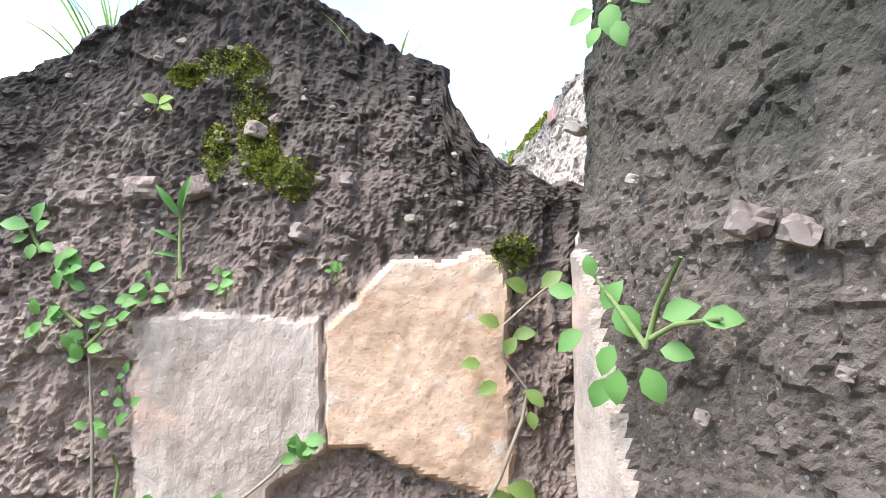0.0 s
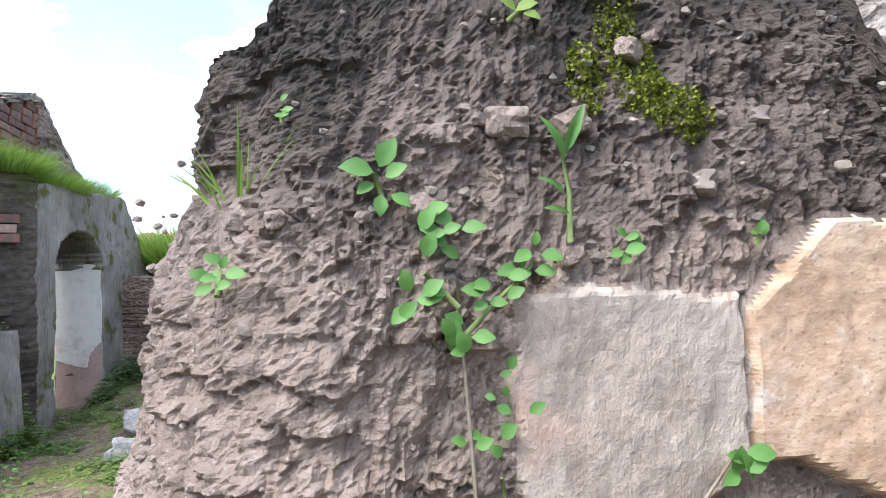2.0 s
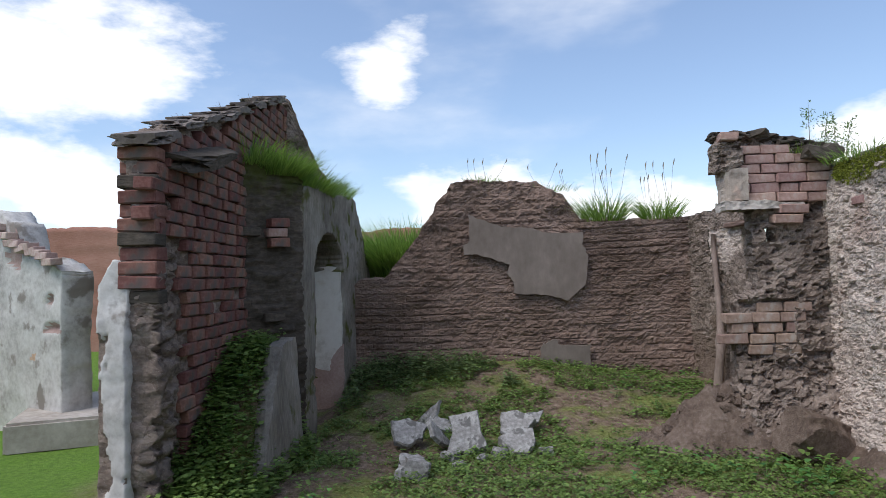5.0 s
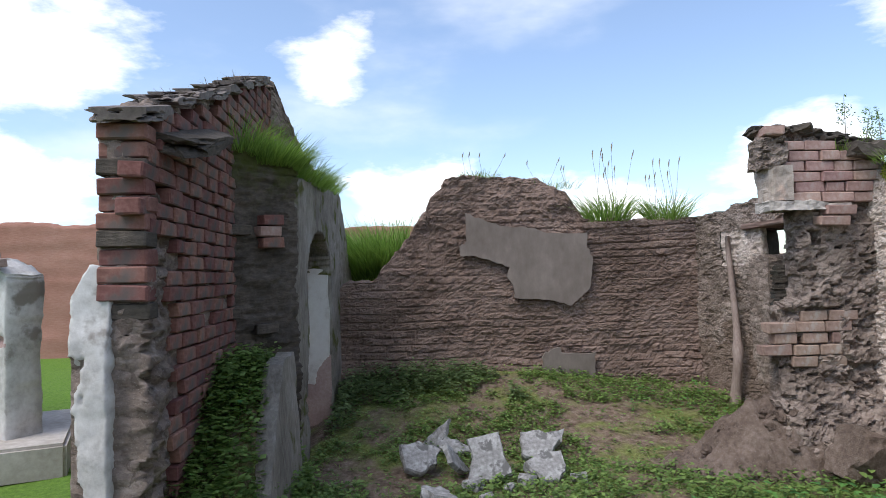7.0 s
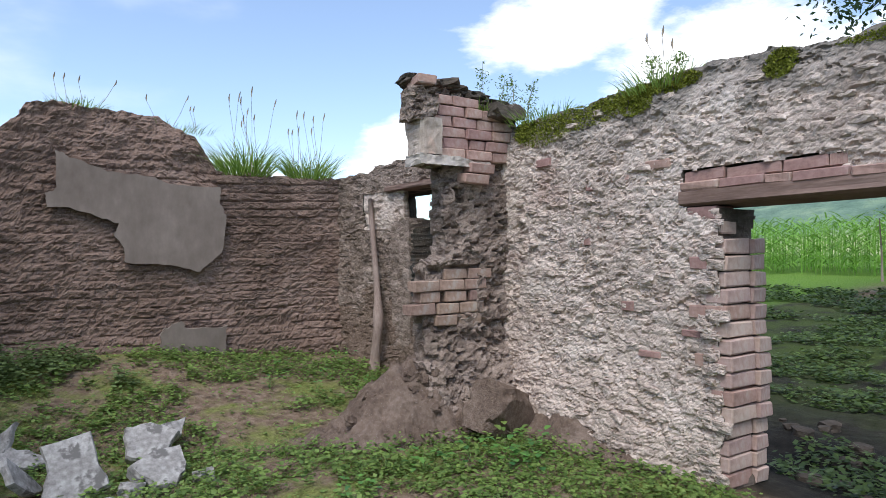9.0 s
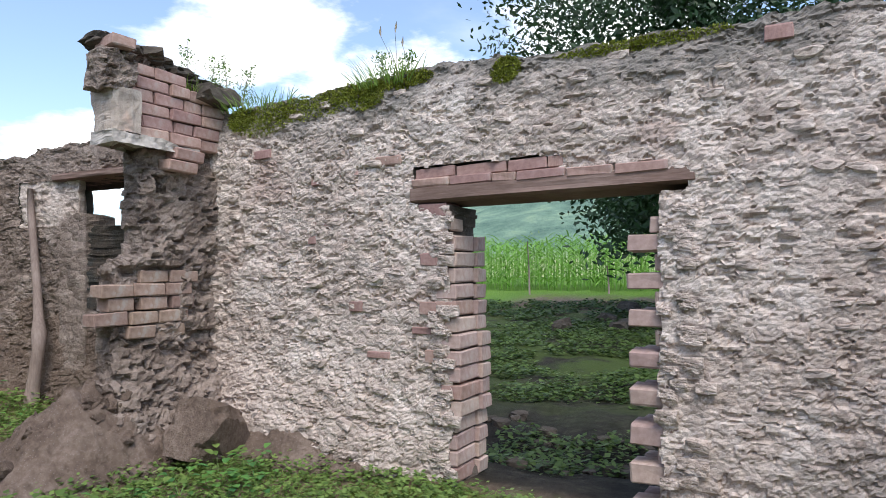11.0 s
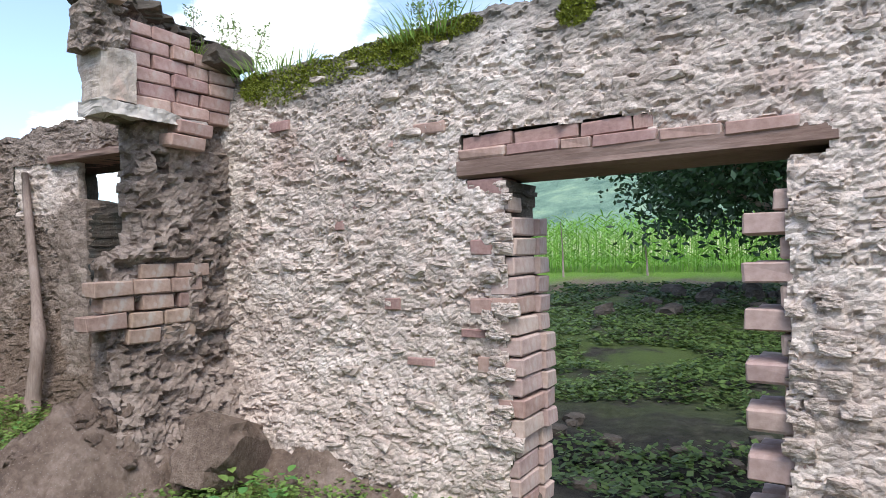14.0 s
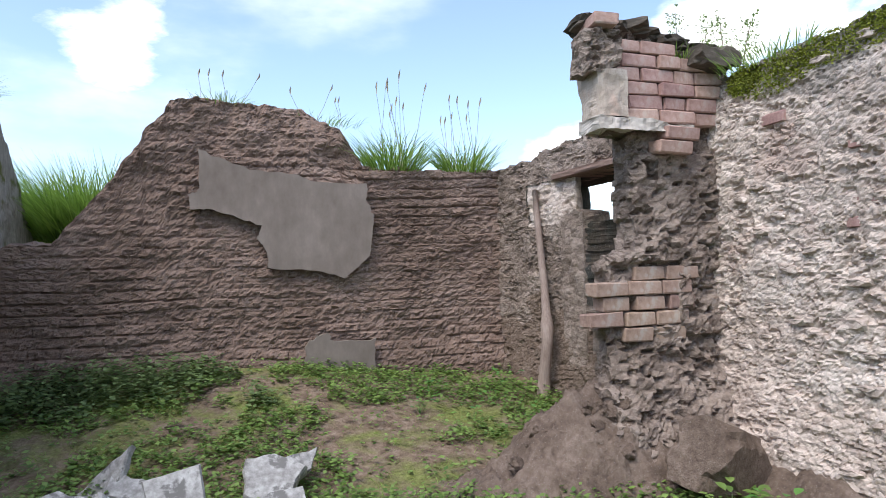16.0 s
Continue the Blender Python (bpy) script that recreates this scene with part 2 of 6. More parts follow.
M_PIER = earth("pier_stone", (0.13, 0.100, 0.082), (0.285, 0.230, 0.196), (0.45, 0.385, 0.34), 3, 24, (1, 1, 1.5), 1.0, 0.03, speck=(0.4, 0.36, 0.33), stones=10)
M_MUD = earth("washed_mud", (0.095, 0.068, 0.054), (0.185, 0.138, 0.110), (0.31, 0.245, 0.205), 3, 24, bump=1.0, dist=0.03, speck=(0.32, 0.28, 0.25))
M_MORTAR = earth("old_mortar", (0.10, 0.085, 0.075), (0.19, 0.16, 0.145), (0.32, 0.28, 0.25), 3, 30, bump=0.7, dist=0.015, top=[(DARKMOSS, 2.6, 3.4)])
M_BRICK = earth("old_brick", (0.115, 0.055, 0.046), (0.215, 0.105, 0.086), (0.33, 0.19, 0.16), 3.5, 34, bump=0.5, dist=0.008, varied=0.5, patch=((0.13, 0.11, 0.10), 2.2, 0.55))
M_PINK = earth("pink_brick", (0.22, 0.135, 0.115), (0.36, 0.235, 0.205), (0.48, 0.35, 0.315), 3.5, 30, bump=0.4, dist=0.006, varied=0.28, patch=((0.42, 0.34, 0.30), 5, 0.60))
M_TANBRICK = earth("tan_brick", (0.19, 0.128, 0.10), (0.33, 0.232, 0.188), (0.45, 0.345, 0.295), 3.5, 30, bump=0.4, dist=0.006, varied=0.35, patch=((0.40, 0.35, 0.31), 5, 0.58))
M_CLAY = earth("clay_brick", (0.31, 0.215, 0.185), (0.46, 0.345, 0.305), (0.58, 0.47, 0.43), 3.5, 30, bump=0.35, dist=0.005, varied=0.2, patch=((0.50, 0.43, 0.39), 4, 0.6))
M_BLACKWALL = earth("sooty_stone", (0.035, 0.030, 0.026), (0.085, 0.072, 0.060), (0.18, 0.15, 0.125), 2.2, 22, (0.6, 0.6, 2), 0.8, 0.018, top=[(MOSS, 2.5, 3.0)])
M_PLASTER = earth("old_plaster", (0.30, 0.26, 0.225), (0.44, 0.40, 0.36), (0.60, 0.56, 0.52), 1.8, 14, bump=0.25, dist=0.006)
M_WHITE = earth("lime_plaster", (0.30, 0.28, 0.26), (0.54, 0.525, 0.505), (0.70, 0.69, 0.675), 3.0, 16, bump=0.5, dist=0.010, patch=((0.26, 0.235, 0.21), 2.6, 0.55))
M_LIME = earth("whitewash", (0.46, 0.42, 0.38), (0.74, 0.72, 0.69), (0.82, 0.81, 0.79), 3.0, 14, bump=0.4, dist=0.008, top=[((0.42, 0.29, 0.17), 1.75, 2.3)])
M_CEMENT = earth("cement_render", (0.165, 0.135, 0.115), (0.225, 0.188, 0.163), (0.30, 0.255, 0.225), 2.2, 11, (1, 1, 0.5), 0.15, 0.004)
M_OCHRE = earth("ochre_plaster", (0.30, 0.185, 0.115), (0.54, 0.385, 0.272), (0.68, 0.56, 0.45), 3.2, 26, (1, 1, 1.6), 0.6, 0.010, patch=((0.58, 0.53, 0.47), 9, 0.60), speck=(0.30, 0.20, 0.14))
M_TAN = earth("tan_plaster", (0.25, 0.20, 0.162), (0.42, 0.355, 0.302), (0.58, 0.515, 0.45), 4.5, 16, (1.5, 1.5, 0.5), 1.0, 0.014, patch=((0.52, 0.39, 0.32), 3.5, 0.58))
M_WOOD = earth("lintel_wood", (0.11, 0.068, 0.052), (0.22, 0.150, 0.125), (0.34, 0.255, 0.22), 1.5, 16, (6, 0.5, 6), 0.5, 0.006, rough=0.85)
M_LOG = earth("log_bark", (0.17, 0.12, 0.10), (0.30, 0.235, 0.205), (0.42, 0.35, 0.31), 2, 18, (4, 4, 0.6), 0.5, 0.006)
M_STONE = earth("pale_stone", (0.15, 0.143, 0.137), (0.33, 0.322, 0.312), (0.56, 0.555, 0.545), 6, 24, bump=0.4, dist=0.006, patch=((0.16, 0.155, 0.15), 9, 0.55))
M_PEBBLE = earth("pebble", (0.15, 0.12, 0.10), (0.26, 0.22, 0.19), (0.40, 0.36, 0.33), 6, 30, bump=0.4, dist=0.004, varied=0.5)
M_RED = earth("red_wall", (0.25, 0.115, 0.085), (0.37, 0.19, 0.15), (0.46, 0.27, 0.22), 0.7, 14, (0.5, 0.5, 4), 0.5, 0.01)
M_CONC = earth("weathered_concrete", (0.11, 0.095, 0.08), (0.26, 0.235, 0.205), (0.44, 0.41, 0.37), 2, 18, (2, 2, 0.4), 0.9, 0.014, patch=((0.11, 0.115, 0.035), 2.4, 0.55))
M_GRASS = leafy("grass_blade", (0.095, 0.19, 0.028), (0.31, 0.47, 0.095), trans=0.45)
M_WEED = leafy("weed_leaf", (0.075, 0.145, 0.030), (0.26, 0.38, 0.10))
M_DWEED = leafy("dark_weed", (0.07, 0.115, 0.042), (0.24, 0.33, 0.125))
M_LEAF = leafy("young_leaf", (0.045, 0.15, 0.05), (0.17, 0.37, 0.075), trans=0.28)
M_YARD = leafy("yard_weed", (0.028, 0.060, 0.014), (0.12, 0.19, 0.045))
M_CORN = leafy("corn_leaf", (0.11, 0.26, 0.033), (0.29, 0.54, 0.09))
M_TREE = leafy("tree_leaf", (0.012, 0.032, 0.014), (0.035, 0.085, 0.03), trans=0.2)
M_STEM = earth("stem", (0.16, 0.13, 0.10), (0.27, 0.23, 0.18), (0.38, 0.34, 0.27), 5, 40, bump=0.2)
M_GSTEM = earth("green_stem", (0.10, 0.15, 0.05), (0.18, 0.24, 0.09), (0.26, 0.32, 0.14), 5, 40, bump=0.2)
M_MOSS = leafy("moss", (0.085, 0.105, 0.014), (0.30, 0.34, 0.045), 0.9, 0.15)


# ==== builders ====
def mesh_of(name, verts, faces, mat, parent=None, smooth_shade=True):
    me = bpy.data.meshes.new(name)
    me.from_pydata(verts, [], faces)
    me.update()
    if smooth_shade:
        me.polygons.foreach_set("use_smooth", [True] * len(me.polygons))
    for m in (mat if isinstance(mat, (list, tuple)) else [mat]):
        me.materials.append(m)
    ob = new(name, me)
    if parent:
        ob.parent = parent
    return ob


def part(name, bm, material, parent, label=""):
    me = bpy.data.meshes.new(name)
    bm.to_mesh(me)
    bm.free()
    me.materials.append(material)
    ob = new(name, me)
    ob.parent = parent
    return tagged(ob, label) if label else ob


def rough_wall(name, a, b, thick, top, relief, res=0.03, base=-0.3, flat=None, hole=None, mat=None, back=None, layers=4, zones=None, lean=0.0, cap=0.02, plan=None, hollow=False, facet=False, rim_zone=0):
    """A worn wall between plan points a and b, its face on the left hand of a->b turned by -90 degrees, that is towards n. top(u): head's height;
    relief(u, z): outward shift of the face; hole(u, z): where there is no wall; flat: height up to which the rows are level; zones: (material, test) of the face."""
    a, b = Vector((*a, 0)), Vector((*b, 0))
    length = plan.total if plan else (b - a).length
    ud = (b - a).normalized()
    nd = Vector((ud.y, -ud.x, 0))
    nu = max(2, int(length / res) + 1)
    us = np.linspace(0, length, nu)
    tops = top(us)
    flat = min(tops) - 0.05 if flat is None else flat
    n1 = max(2, int((flat - base) / res))
    n2 = max(2, int((max(tops) - flat) / res))
    low = np.linspace(base, flat, n1 + 1)
    frac = np.linspace(0, 1, n2 + 1)[1:]
    Z = np.concatenate([np.repeat(low[None], nu, 0), flat + frac[None] * (tops[:, None] - flat)], 1)
    U = np.repeat(us[:, None], Z.shape[1], 1)
    nv = Z.shape[1]
    D = relief(U, Z)
    cu, cz = (U[:-1, :-1] + U[1:, 1:]) / 2, (Z[:-1, :-1] + Z[1:, 1:]) / 2
    solid = np.ones(cu.shape, bool) if hole is None else ~hole(cu, cz)
    jit = 0.25 * res
    Uj, Zj = U + jit * fbm(U * 40, Z * 40, 3.1, 2, 5), Z + jit * fbm(U * 40, Z * 40, 7.7, 2, 9)
    T = thick(U, Z) if callable(thick) else np.full(U.shape, thick)
    B = back(U, Z) if back else 0.04 * fbm(U * 3, Z * 3, 1.3, 4, 17)
    def put(depth, uu, zz):
        if plan:
            px, py, nx, ny = plan.at(uu)
            return np.stack([px + nx * depth, py + ny * depth, zz], -1).reshape(-1, 3)
        x = a.x + ud.x * uu + nd.x * depth
        y = a.y + ud.y * uu + nd.y * depth
        if lean:
            x, y = x - nd.x * lean * (zz - base), y - nd.y * lean * (zz - base)
        return np.stack([x, y, zz], -1).reshape(-1, 3)

    verts = [put(D, Uj, Zj), put(B - T, Uj, Zj)]
    per = nu * nv
    idx = np.arange(per).reshape(nu, nv)
    faces, tags = [], []
    si, sj = np.nonzero(solid)
    q = np.stack([idx[si, sj], idx[si + 1, sj], idx[si + 1, sj + 1], idx[si, sj + 1]], -1)
    faces.append(q)
    zone = np.zeros(len(q), int)
    if zones:
        for z_i, (_, test) in enumerate(zones):
            zone[test(cu[si, sj], cz[si, sj])] = z_i + 1
    tags.append(zone)
    if not hollow:
        faces.append(q[:, ::-1] + per)
        tags.append(np.zeros(len(q), int))
    pad = np.zeros((nu + 1, nv + 1), bool)
    pad[1:-1, 1:-1] = solid
    ps, rs = [], []
    for di, dj in ((1, 0), (-1, 0), (0, 1), (0, -1)):
        edge = solid & ~pad[1 + di: nu + di, 1 + dj: nv + dj]
        i, j = np.nonzero(edge)
        if di == 1:
            p, r = idx[i + 1, j], idx[i + 1, j + 1]
        elif di == -1:
            p, r = idx[i, j + 1], idx[i, j]
        elif dj == 1:
            p, r = idx[i + 1, j + 1], idx[i, j + 1]
        else:
            p, r = idx[i, j], idx[i + 1, j]
        ps.append(p)
        rs.append(r)
    ps, rs = np.concatenate(ps), np.concatenate(rs)
    rim = np.unique(np.concatenate([ps, rs]))
    slot = np.zeros(per, int)
    slot[rim] = np.arange(len(rim))
    eu, ez, ed, et, eb = (m.reshape(-1)[rim] for m in (Uj, Zj, D, T, B))
    before_p, before_r = ps, rs
    for k in range(1, layers + 1):
        f = k / layers
        if k < layers:
            dep = ed * (1 - f) + (eb - et) * f
            s = min(1.0, 4 * f * (1 - f) + 0.3)
            verts.append(put(dep, eu + s * cap * fbm(eu * 7 + dep * 3, ez * 7, dep * 7, 5, 23, 0.6), ez + s * cap * fbm(eu * 7, ez * 7, 31 + dep * 9, 5, 29, 0.6)))
            start = 2 * per + (k - 1) * len(rim)
            now_p, now_r = start + slot[ps], start + slot[rs]
        else:
            now_p, now_r = ps + per, rs + per
        faces.append(np.stack([before_p, now_p, now_r, before_r], -1))
        tags.append(np.full(len(ps), rim_zone))
        before_p, before_r = now_p, now_r
    V, F, G = np.concatenate(verts), np.concatenate(faces), np.concatenate(tags)
    used = np.unique(F)
    remap = np.zeros(len(V), int)
    remap[used] = np.arange(len(used))
    me = bpy.data.meshes.new(name)
    me.from_pydata(V[used].tolist(), [], remap[F].tolist())
    me.update()
    me.polygons.foreach_set("use_smooth", np.full(len(F), not facet))
    me.polygons.foreach_set("material_index", G)
    me.materials.append(mat)
    for m, _ in zones or ():
        me.materials.append(m)
    me.update()
    return new(name, me)


def profile(points, rough=0.03, freq=6, seed=0):
    xs, zs = [p[0] for p in points], [p[1] for p in points]

    def top(u):
        u = np.asarray(u, float)
        return np.interp(u, xs, zs) + rough * fbm(u * freq, u * 0 + seed * 3.7, 0.5, 4, seed)
    return top


def rel_rubble(seed, amp=1.0, sx=0.085, sz=0.052):
    def f(u, z):
        w = 0.45 * fbm(u * 9, z * 9, 0.3, 4, seed)
        f1, f2, r = cells(u / sx + w, z / sz + w * 1.2, seed)
        g1, g2, r2 = cells(u / (sx * 0.40) + w, z / (sz * 0.45) + w, seed + 3)
        stone = smooth(0.0, 0.16, f2 - f1) * (0.002 + 0.024 * r ** 2)
        small = smooth(0.0, 0.2, g2 - g1) * 0.010 * r2
        cover = smooth(-0.25, 0.25, fbm(u * 1.7, z * 1.7, 2.2, 4, seed + 5))
        ledge = 0.012 * fbm(u * 3.2, z * 17, 1.5, 5, seed + 7) + 0.008 * fbm(u * 22, z * 38, 0.6, 4, seed + 12, 0.65)
        pits = -0.034 * smooth(0.26, 0.36, fbm(u * 8, z * 17, 0.6, 5, seed + 14, 0.6))
        p1, p2, r4 = cells(u / (sx * 1.5) + w, z / (sz * 1.25) + 1.1 * w, seed + 16)
        plate = (0.022 * (r4 - 0.5) - 0.014 * smooth(0.10, 0.0, p2 - p1)) * smooth(-0.1, 0.35, fbm(u * 2.3, z * 3.1, 5.2, 4, seed + 18))
        return amp * (stone * (0.3 + 0.5 * cover) + 0.8 * small + plate + 0.8 * ledge + pits + 0.022 * fbm(u * 2.1, z * 2.1, 0.9, 4, seed + 8)) - 0.02
    return f


def rel_adobe(seed, ch=0.098, amp=1.0):
    def f(u, z):
        zz = z + 0.035 * fbm(u * 1.3, z * 0.9, 0.2, 4, seed)
        c = np.floor(zz / ch)
        t = zz / ch - c
        off = hash3(c, c * 0, c * 0, seed)
        bl = np.floor(u / 0.36 + off)
        bt = u / 0.36 + off - bl
        r = hash3(c, bl, c * 0, seed + 1)
        worn = smooth(-0.35, 0.55, fbm(u * 1.3, z * 1.7, 0.7, 4, seed + 2))
        shape = smooth(0, 0.22, t) * smooth(0, 0.10, 1 - t)
        side = smooth(0, 0.05, bt) * smooth(0, 0.05, 1 - bt)
        f1, f2, r3 = cells(u / 0.07, z / 0.04, seed + 9)
        lump = smooth(0, 0.25, f2 - f1) * 0.016 * r3
        return amp * ((0.25 + 0.75 * worn) * (0.012 * shape * (0.4 + 0.6 * side) + 0.030 * r * shape) + lump + 0.022 * fbm(u * 2.4, z * 2.8, 0.4, 5, seed + 3)
                      + 0.014 * fbm(u * 20, z * 26, 0.4, 5, seed + 6, 0.65)) - 0.03
    return f


def rel_streaks(seed, amp=1.0):
    """Rain-furrowed mud: upright flakes and clods with sharp edges, over gentle waves."""
    def f(u, z):
        w = fbm(u * 4, z * 4, 0.1, 3, seed)
        s = fbm(u * 17 + 0.9 * w, z * 3.4 + 0.5 * w, 0.4, 6, seed, 0.64)
        ridge = 1 - np.abs(fbm(u * 15 + 0.6 * w, z * 3.4, 1.4, 6, seed + 11, 0.64))
        f1, f2, r = cells(u / 0.036 + 0.5 * s, z / 0.115 + 0.7 * s, seed + 2)
        g1, g2, r2 = cells(u / 0.016 + 0.5 * s, z / 0.042 + 0.4 * s, seed + 4)
        h1, h2, r3 = cells(u / 0.011 + 0.3 * s, z / 0.014 + 0.3 * s, seed + 5)
        flake = 0.013 * (r - 0.5) + 0.010 * (r2 - 0.5) + 0.006 * (r3 - 0.5) - 0.008 * smooth(0.10, 0.0, f2 - f1) - 0.006 * smooth(0.12, 0.0, g2 - g1)
        clod = smooth(0.15, 0.3, fbm(u * 5, z * 6, 3.1, 4, seed + 15, 0.6))
        step = 0.020 * smooth(0.14, 0.20, fbm(u * 3.5, z * 6, 2.4, 5, seed + 13, 0.6))
        return amp * (0.014 * s + 0.020 * ridge + flake * (0.55 + 0.75 * clod) + step + 0.030 * fbm(u * 2.2, z * 2.0, 0.8, 4, seed + 6)
                      + 0.008 * fbm(u * 60, z * 36, 0.8, 4, seed + 7, 0.72) - 0.02)
    return f


# ==== ground ====
def ground_h(x, y):
    x, y = np.asarray(x, float), np.asarray(y, float)
    inside = smooth(-1.5, -0.9, x) * smooth(4.6, 3.9, x) * smooth(9.6, 8.8, y)
    h = 0.035 * fbm(x * 0.8, y * 0.8, 0.3, 4, 41) + 0.018 * fbm(x * 4, y * 4, 0.3, 3, 43)
    h = h + inside * smooth(5.7, 8.4, y) * (0.41 + 0.09 * np.sin(x * 1.3 + 0.4))
    bank = smooth(-1.10, -1.32, x) * smooth(-2.0, -1.75, x) * smooth(3.4, 5.1, y) * smooth(5.9, 5.5, y)
    h = h + 1.0 * bank
    h = h - 0.14 * smooth(4.3, 5.2, x) * smooth(30, 20, x) + 0.05 * smooth(4.3, 5.2, x) * fbm(x * 1.5, y * 1.5, 0.9, 4, 47)
    h = h + 0.75 * np.clip((x - 8.0) / 14.5, 0, 1) * smooth(60, 40, x)
    h = h + 1.5 * smooth(9.0, 10.4, y) * smooth(2.0, -0.6, x) * smooth(-3.2, -1.4, x) * smooth(13, 11, y)
    return h


def axis(segments):
    out = []
    for a, b, n in segments:
        out += list(np.linspace(a, b, n, endpoint=False))
    return np.array(out + [segments[-1][1]])


gx = axis([(-900, -60, 10), (-60, -8, 14), (-8, -2.2, 24), (-2.2, 4.0, 100), (4.0, 9, 60), (9, 30, 24), (30, 900, 12)])
gy = axis([(-900, -20, 8), (-20, -4, 10), (-4, 9.6, 200), (9.6, 30, 24), (30, 900, 12)])
GX, GY = np.meshgrid(gx, gy, indexing="ij")
GZ = ground_h(GX, GY)
gi = np.arange(GX.size).reshape(GX.shape)
gq = np.stack([gi[:-1, :-1], gi[1:, :-1], gi[1:, 1:], gi[:-1, 1:]], -1).reshape(-1, 4)


def ground_material():
    m, nt, bsdf = nodes_of("weedy_soil")
    v = coords(nt)
    sx = nt.nodes.new("ShaderNodeSeparateXYZ")
    nt.links.new(v, sx.inputs[0])
    soil = ramp_node(nt, noise_node(nt, v, 14, 8, 0.65), [(0.3, (0.10, 0.070, 0.050)), (0.5, (0.21, 0.150, 0.110)), (0.72, (0.34, 0.265, 0.205))])
    turf = ramp_node(nt, noise_node(nt, v, 30, 6, 0.7), [(0.3, (0.085, 0.10, 0.028)), (0.52, (0.19, 0.215, 0.065)), (0.75, (0.32, 0.33, 0.13))])
    col = mix_node(nt, range_node(nt, noise_node(nt, v, 1.5, 7, 0.62), 0.46, 0.62), soil, turf)
    # near-black mud from the doorway out to about x = 19
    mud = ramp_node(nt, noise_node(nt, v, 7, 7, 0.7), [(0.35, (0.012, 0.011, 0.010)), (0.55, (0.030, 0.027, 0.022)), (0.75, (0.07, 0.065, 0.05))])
    yard_mask = math_node(nt, "MULTIPLY", range_node(nt, sx.outputs["X"], 3.9, 4.25), range_node(nt, sx.outputs["X"], 14, 19, 1, 0))
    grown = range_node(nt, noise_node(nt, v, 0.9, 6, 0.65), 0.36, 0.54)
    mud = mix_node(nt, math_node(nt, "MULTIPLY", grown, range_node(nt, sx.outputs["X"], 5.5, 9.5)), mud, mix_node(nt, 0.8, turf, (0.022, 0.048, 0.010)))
    col = mix_node(nt, yard_mask, col, mud)
    lawn = ramp_node(nt, noise_node(nt, v, 20, 5, 0.7), [(0.3, (0.07, 0.16, 0.018)), (0.7, (0.17, 0.32, 0.045))])
    far = math_node(nt, "MAXIMUM", range_node(nt, sx.outputs["X"], 19.5, 22), math_node(nt, "MAXIMUM", range_node(nt, sx.outputs["X"], -2.3, -3.0), range_node(nt, sx.outputs["Y"], 9, 10.5)))
    col = mix_node(nt, math_node(nt, "MULTIPLY", far, 0.9), col, lawn)
    nt.links.new(col, bsdf.inputs["Base Color"])
    bsdf.inputs["Roughness"].default_value = 0.95
    bsdf.inputs["Specular IOR Level"].default_value = 0.2
    bump_to(nt, bsdf, noise_node(nt, v, 26, 8, 0.7), 0.9, 0.03)
    return m


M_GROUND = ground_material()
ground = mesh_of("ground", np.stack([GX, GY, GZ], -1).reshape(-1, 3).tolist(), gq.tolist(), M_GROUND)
tagged(ground, "brown soil overgrown with low green weeds", "ground", kind="structure")

# ==== walls ====
EX, EY = 3.95, 9.6
DOOR = (2.20, 3.50, 1.87)
rub = rel_rubble(11)


def east_relief(u, z):
    y = EY - u
    d = 0.60 * rub(u, z) + 0.18 * np.clip(y - 6.0, 0, 2.6)
    d = d + 0.10 * smooth(0.75, 0.0, z + 0.15 * fbm(u * 2, z * 2, 0.5, 3, 61)) * smooth(3.4, 4.2, y)
    d = d - 0.05 * smooth(2.45, 2.75, z)
    return d


def east_hole(u, z):
    y = EY - u
    w = 0.035 * fbm(u * 8, z * 8, 0.4, 3, 63)
    door = (y > 2.20 + w) & (y < 3.515 + w) & (z < 1.84)
    beam = (y > 2.06 + w) & (y < 3.76 + 0.3 * w) & (z > 1.79) & (z < 1.915 + 0.3 * w)
    course = (y > 2.78 + w) & (y < 3.80 + 0.5 * w) & (z > 1.86) & (z < 2.055 + 0.3 * w)
    win = (y > 6.30 + w) & (y < 8.0) & (z > 1.80 + w * (y < 7.3)) & (z < 2.23)
    gap = (y > 6.30 + w) & (y < 7.14 + w) & (z > 0.9) & (z < 2.0)
    return door | beam | course | win | gap


def in_white(u, z):
    y = EY - u
    return (fbm(u * 1.6, z * 1.6, 0.2, 4, 66) > 0.35) & (y < 2.2)


etop = profile([(0, 2.46), (1.2, 2.46), (2.6, 2.58), (3.4, 2.62), (4.0, 2.72), (4.4, 2.68), (4.8, 2.70), (5.4, 2.72), (6.1, 2.74), (6.7, 2.68), (7.6, 2.67), (10, 2.64)], 0.05, 6, 3)
east = rough_wall("wall_east", (EX, EY), (EX, -0.35), 0.38, etop, east_relief, 0.0128, -0.25, 2.42, east_hole, M_RUBBLE, facet=True, rim_zone=3, zones=[(M_MUD, lambda u, z: (EY - u > 6.2) & (z < 1.0 + 0.35 * fbm(u * 2.2, z * 2.2, 0.4, 4, 70))), (M_PIER, lambda u, z: (EY - u > 6.0 + 0.3 * fbm(u * 3, z * 3, 0.4, 4, 74)) & (z >= 1.0 + 0.35 * fbm(u * 2.2, z * 2.2, 0.4, 4, 70))), (M_SIDE, lambda u, z: EY - u < 0.45 + 0.25 * fbm(u * 3, z * 3, 0.4, 4, 68))])
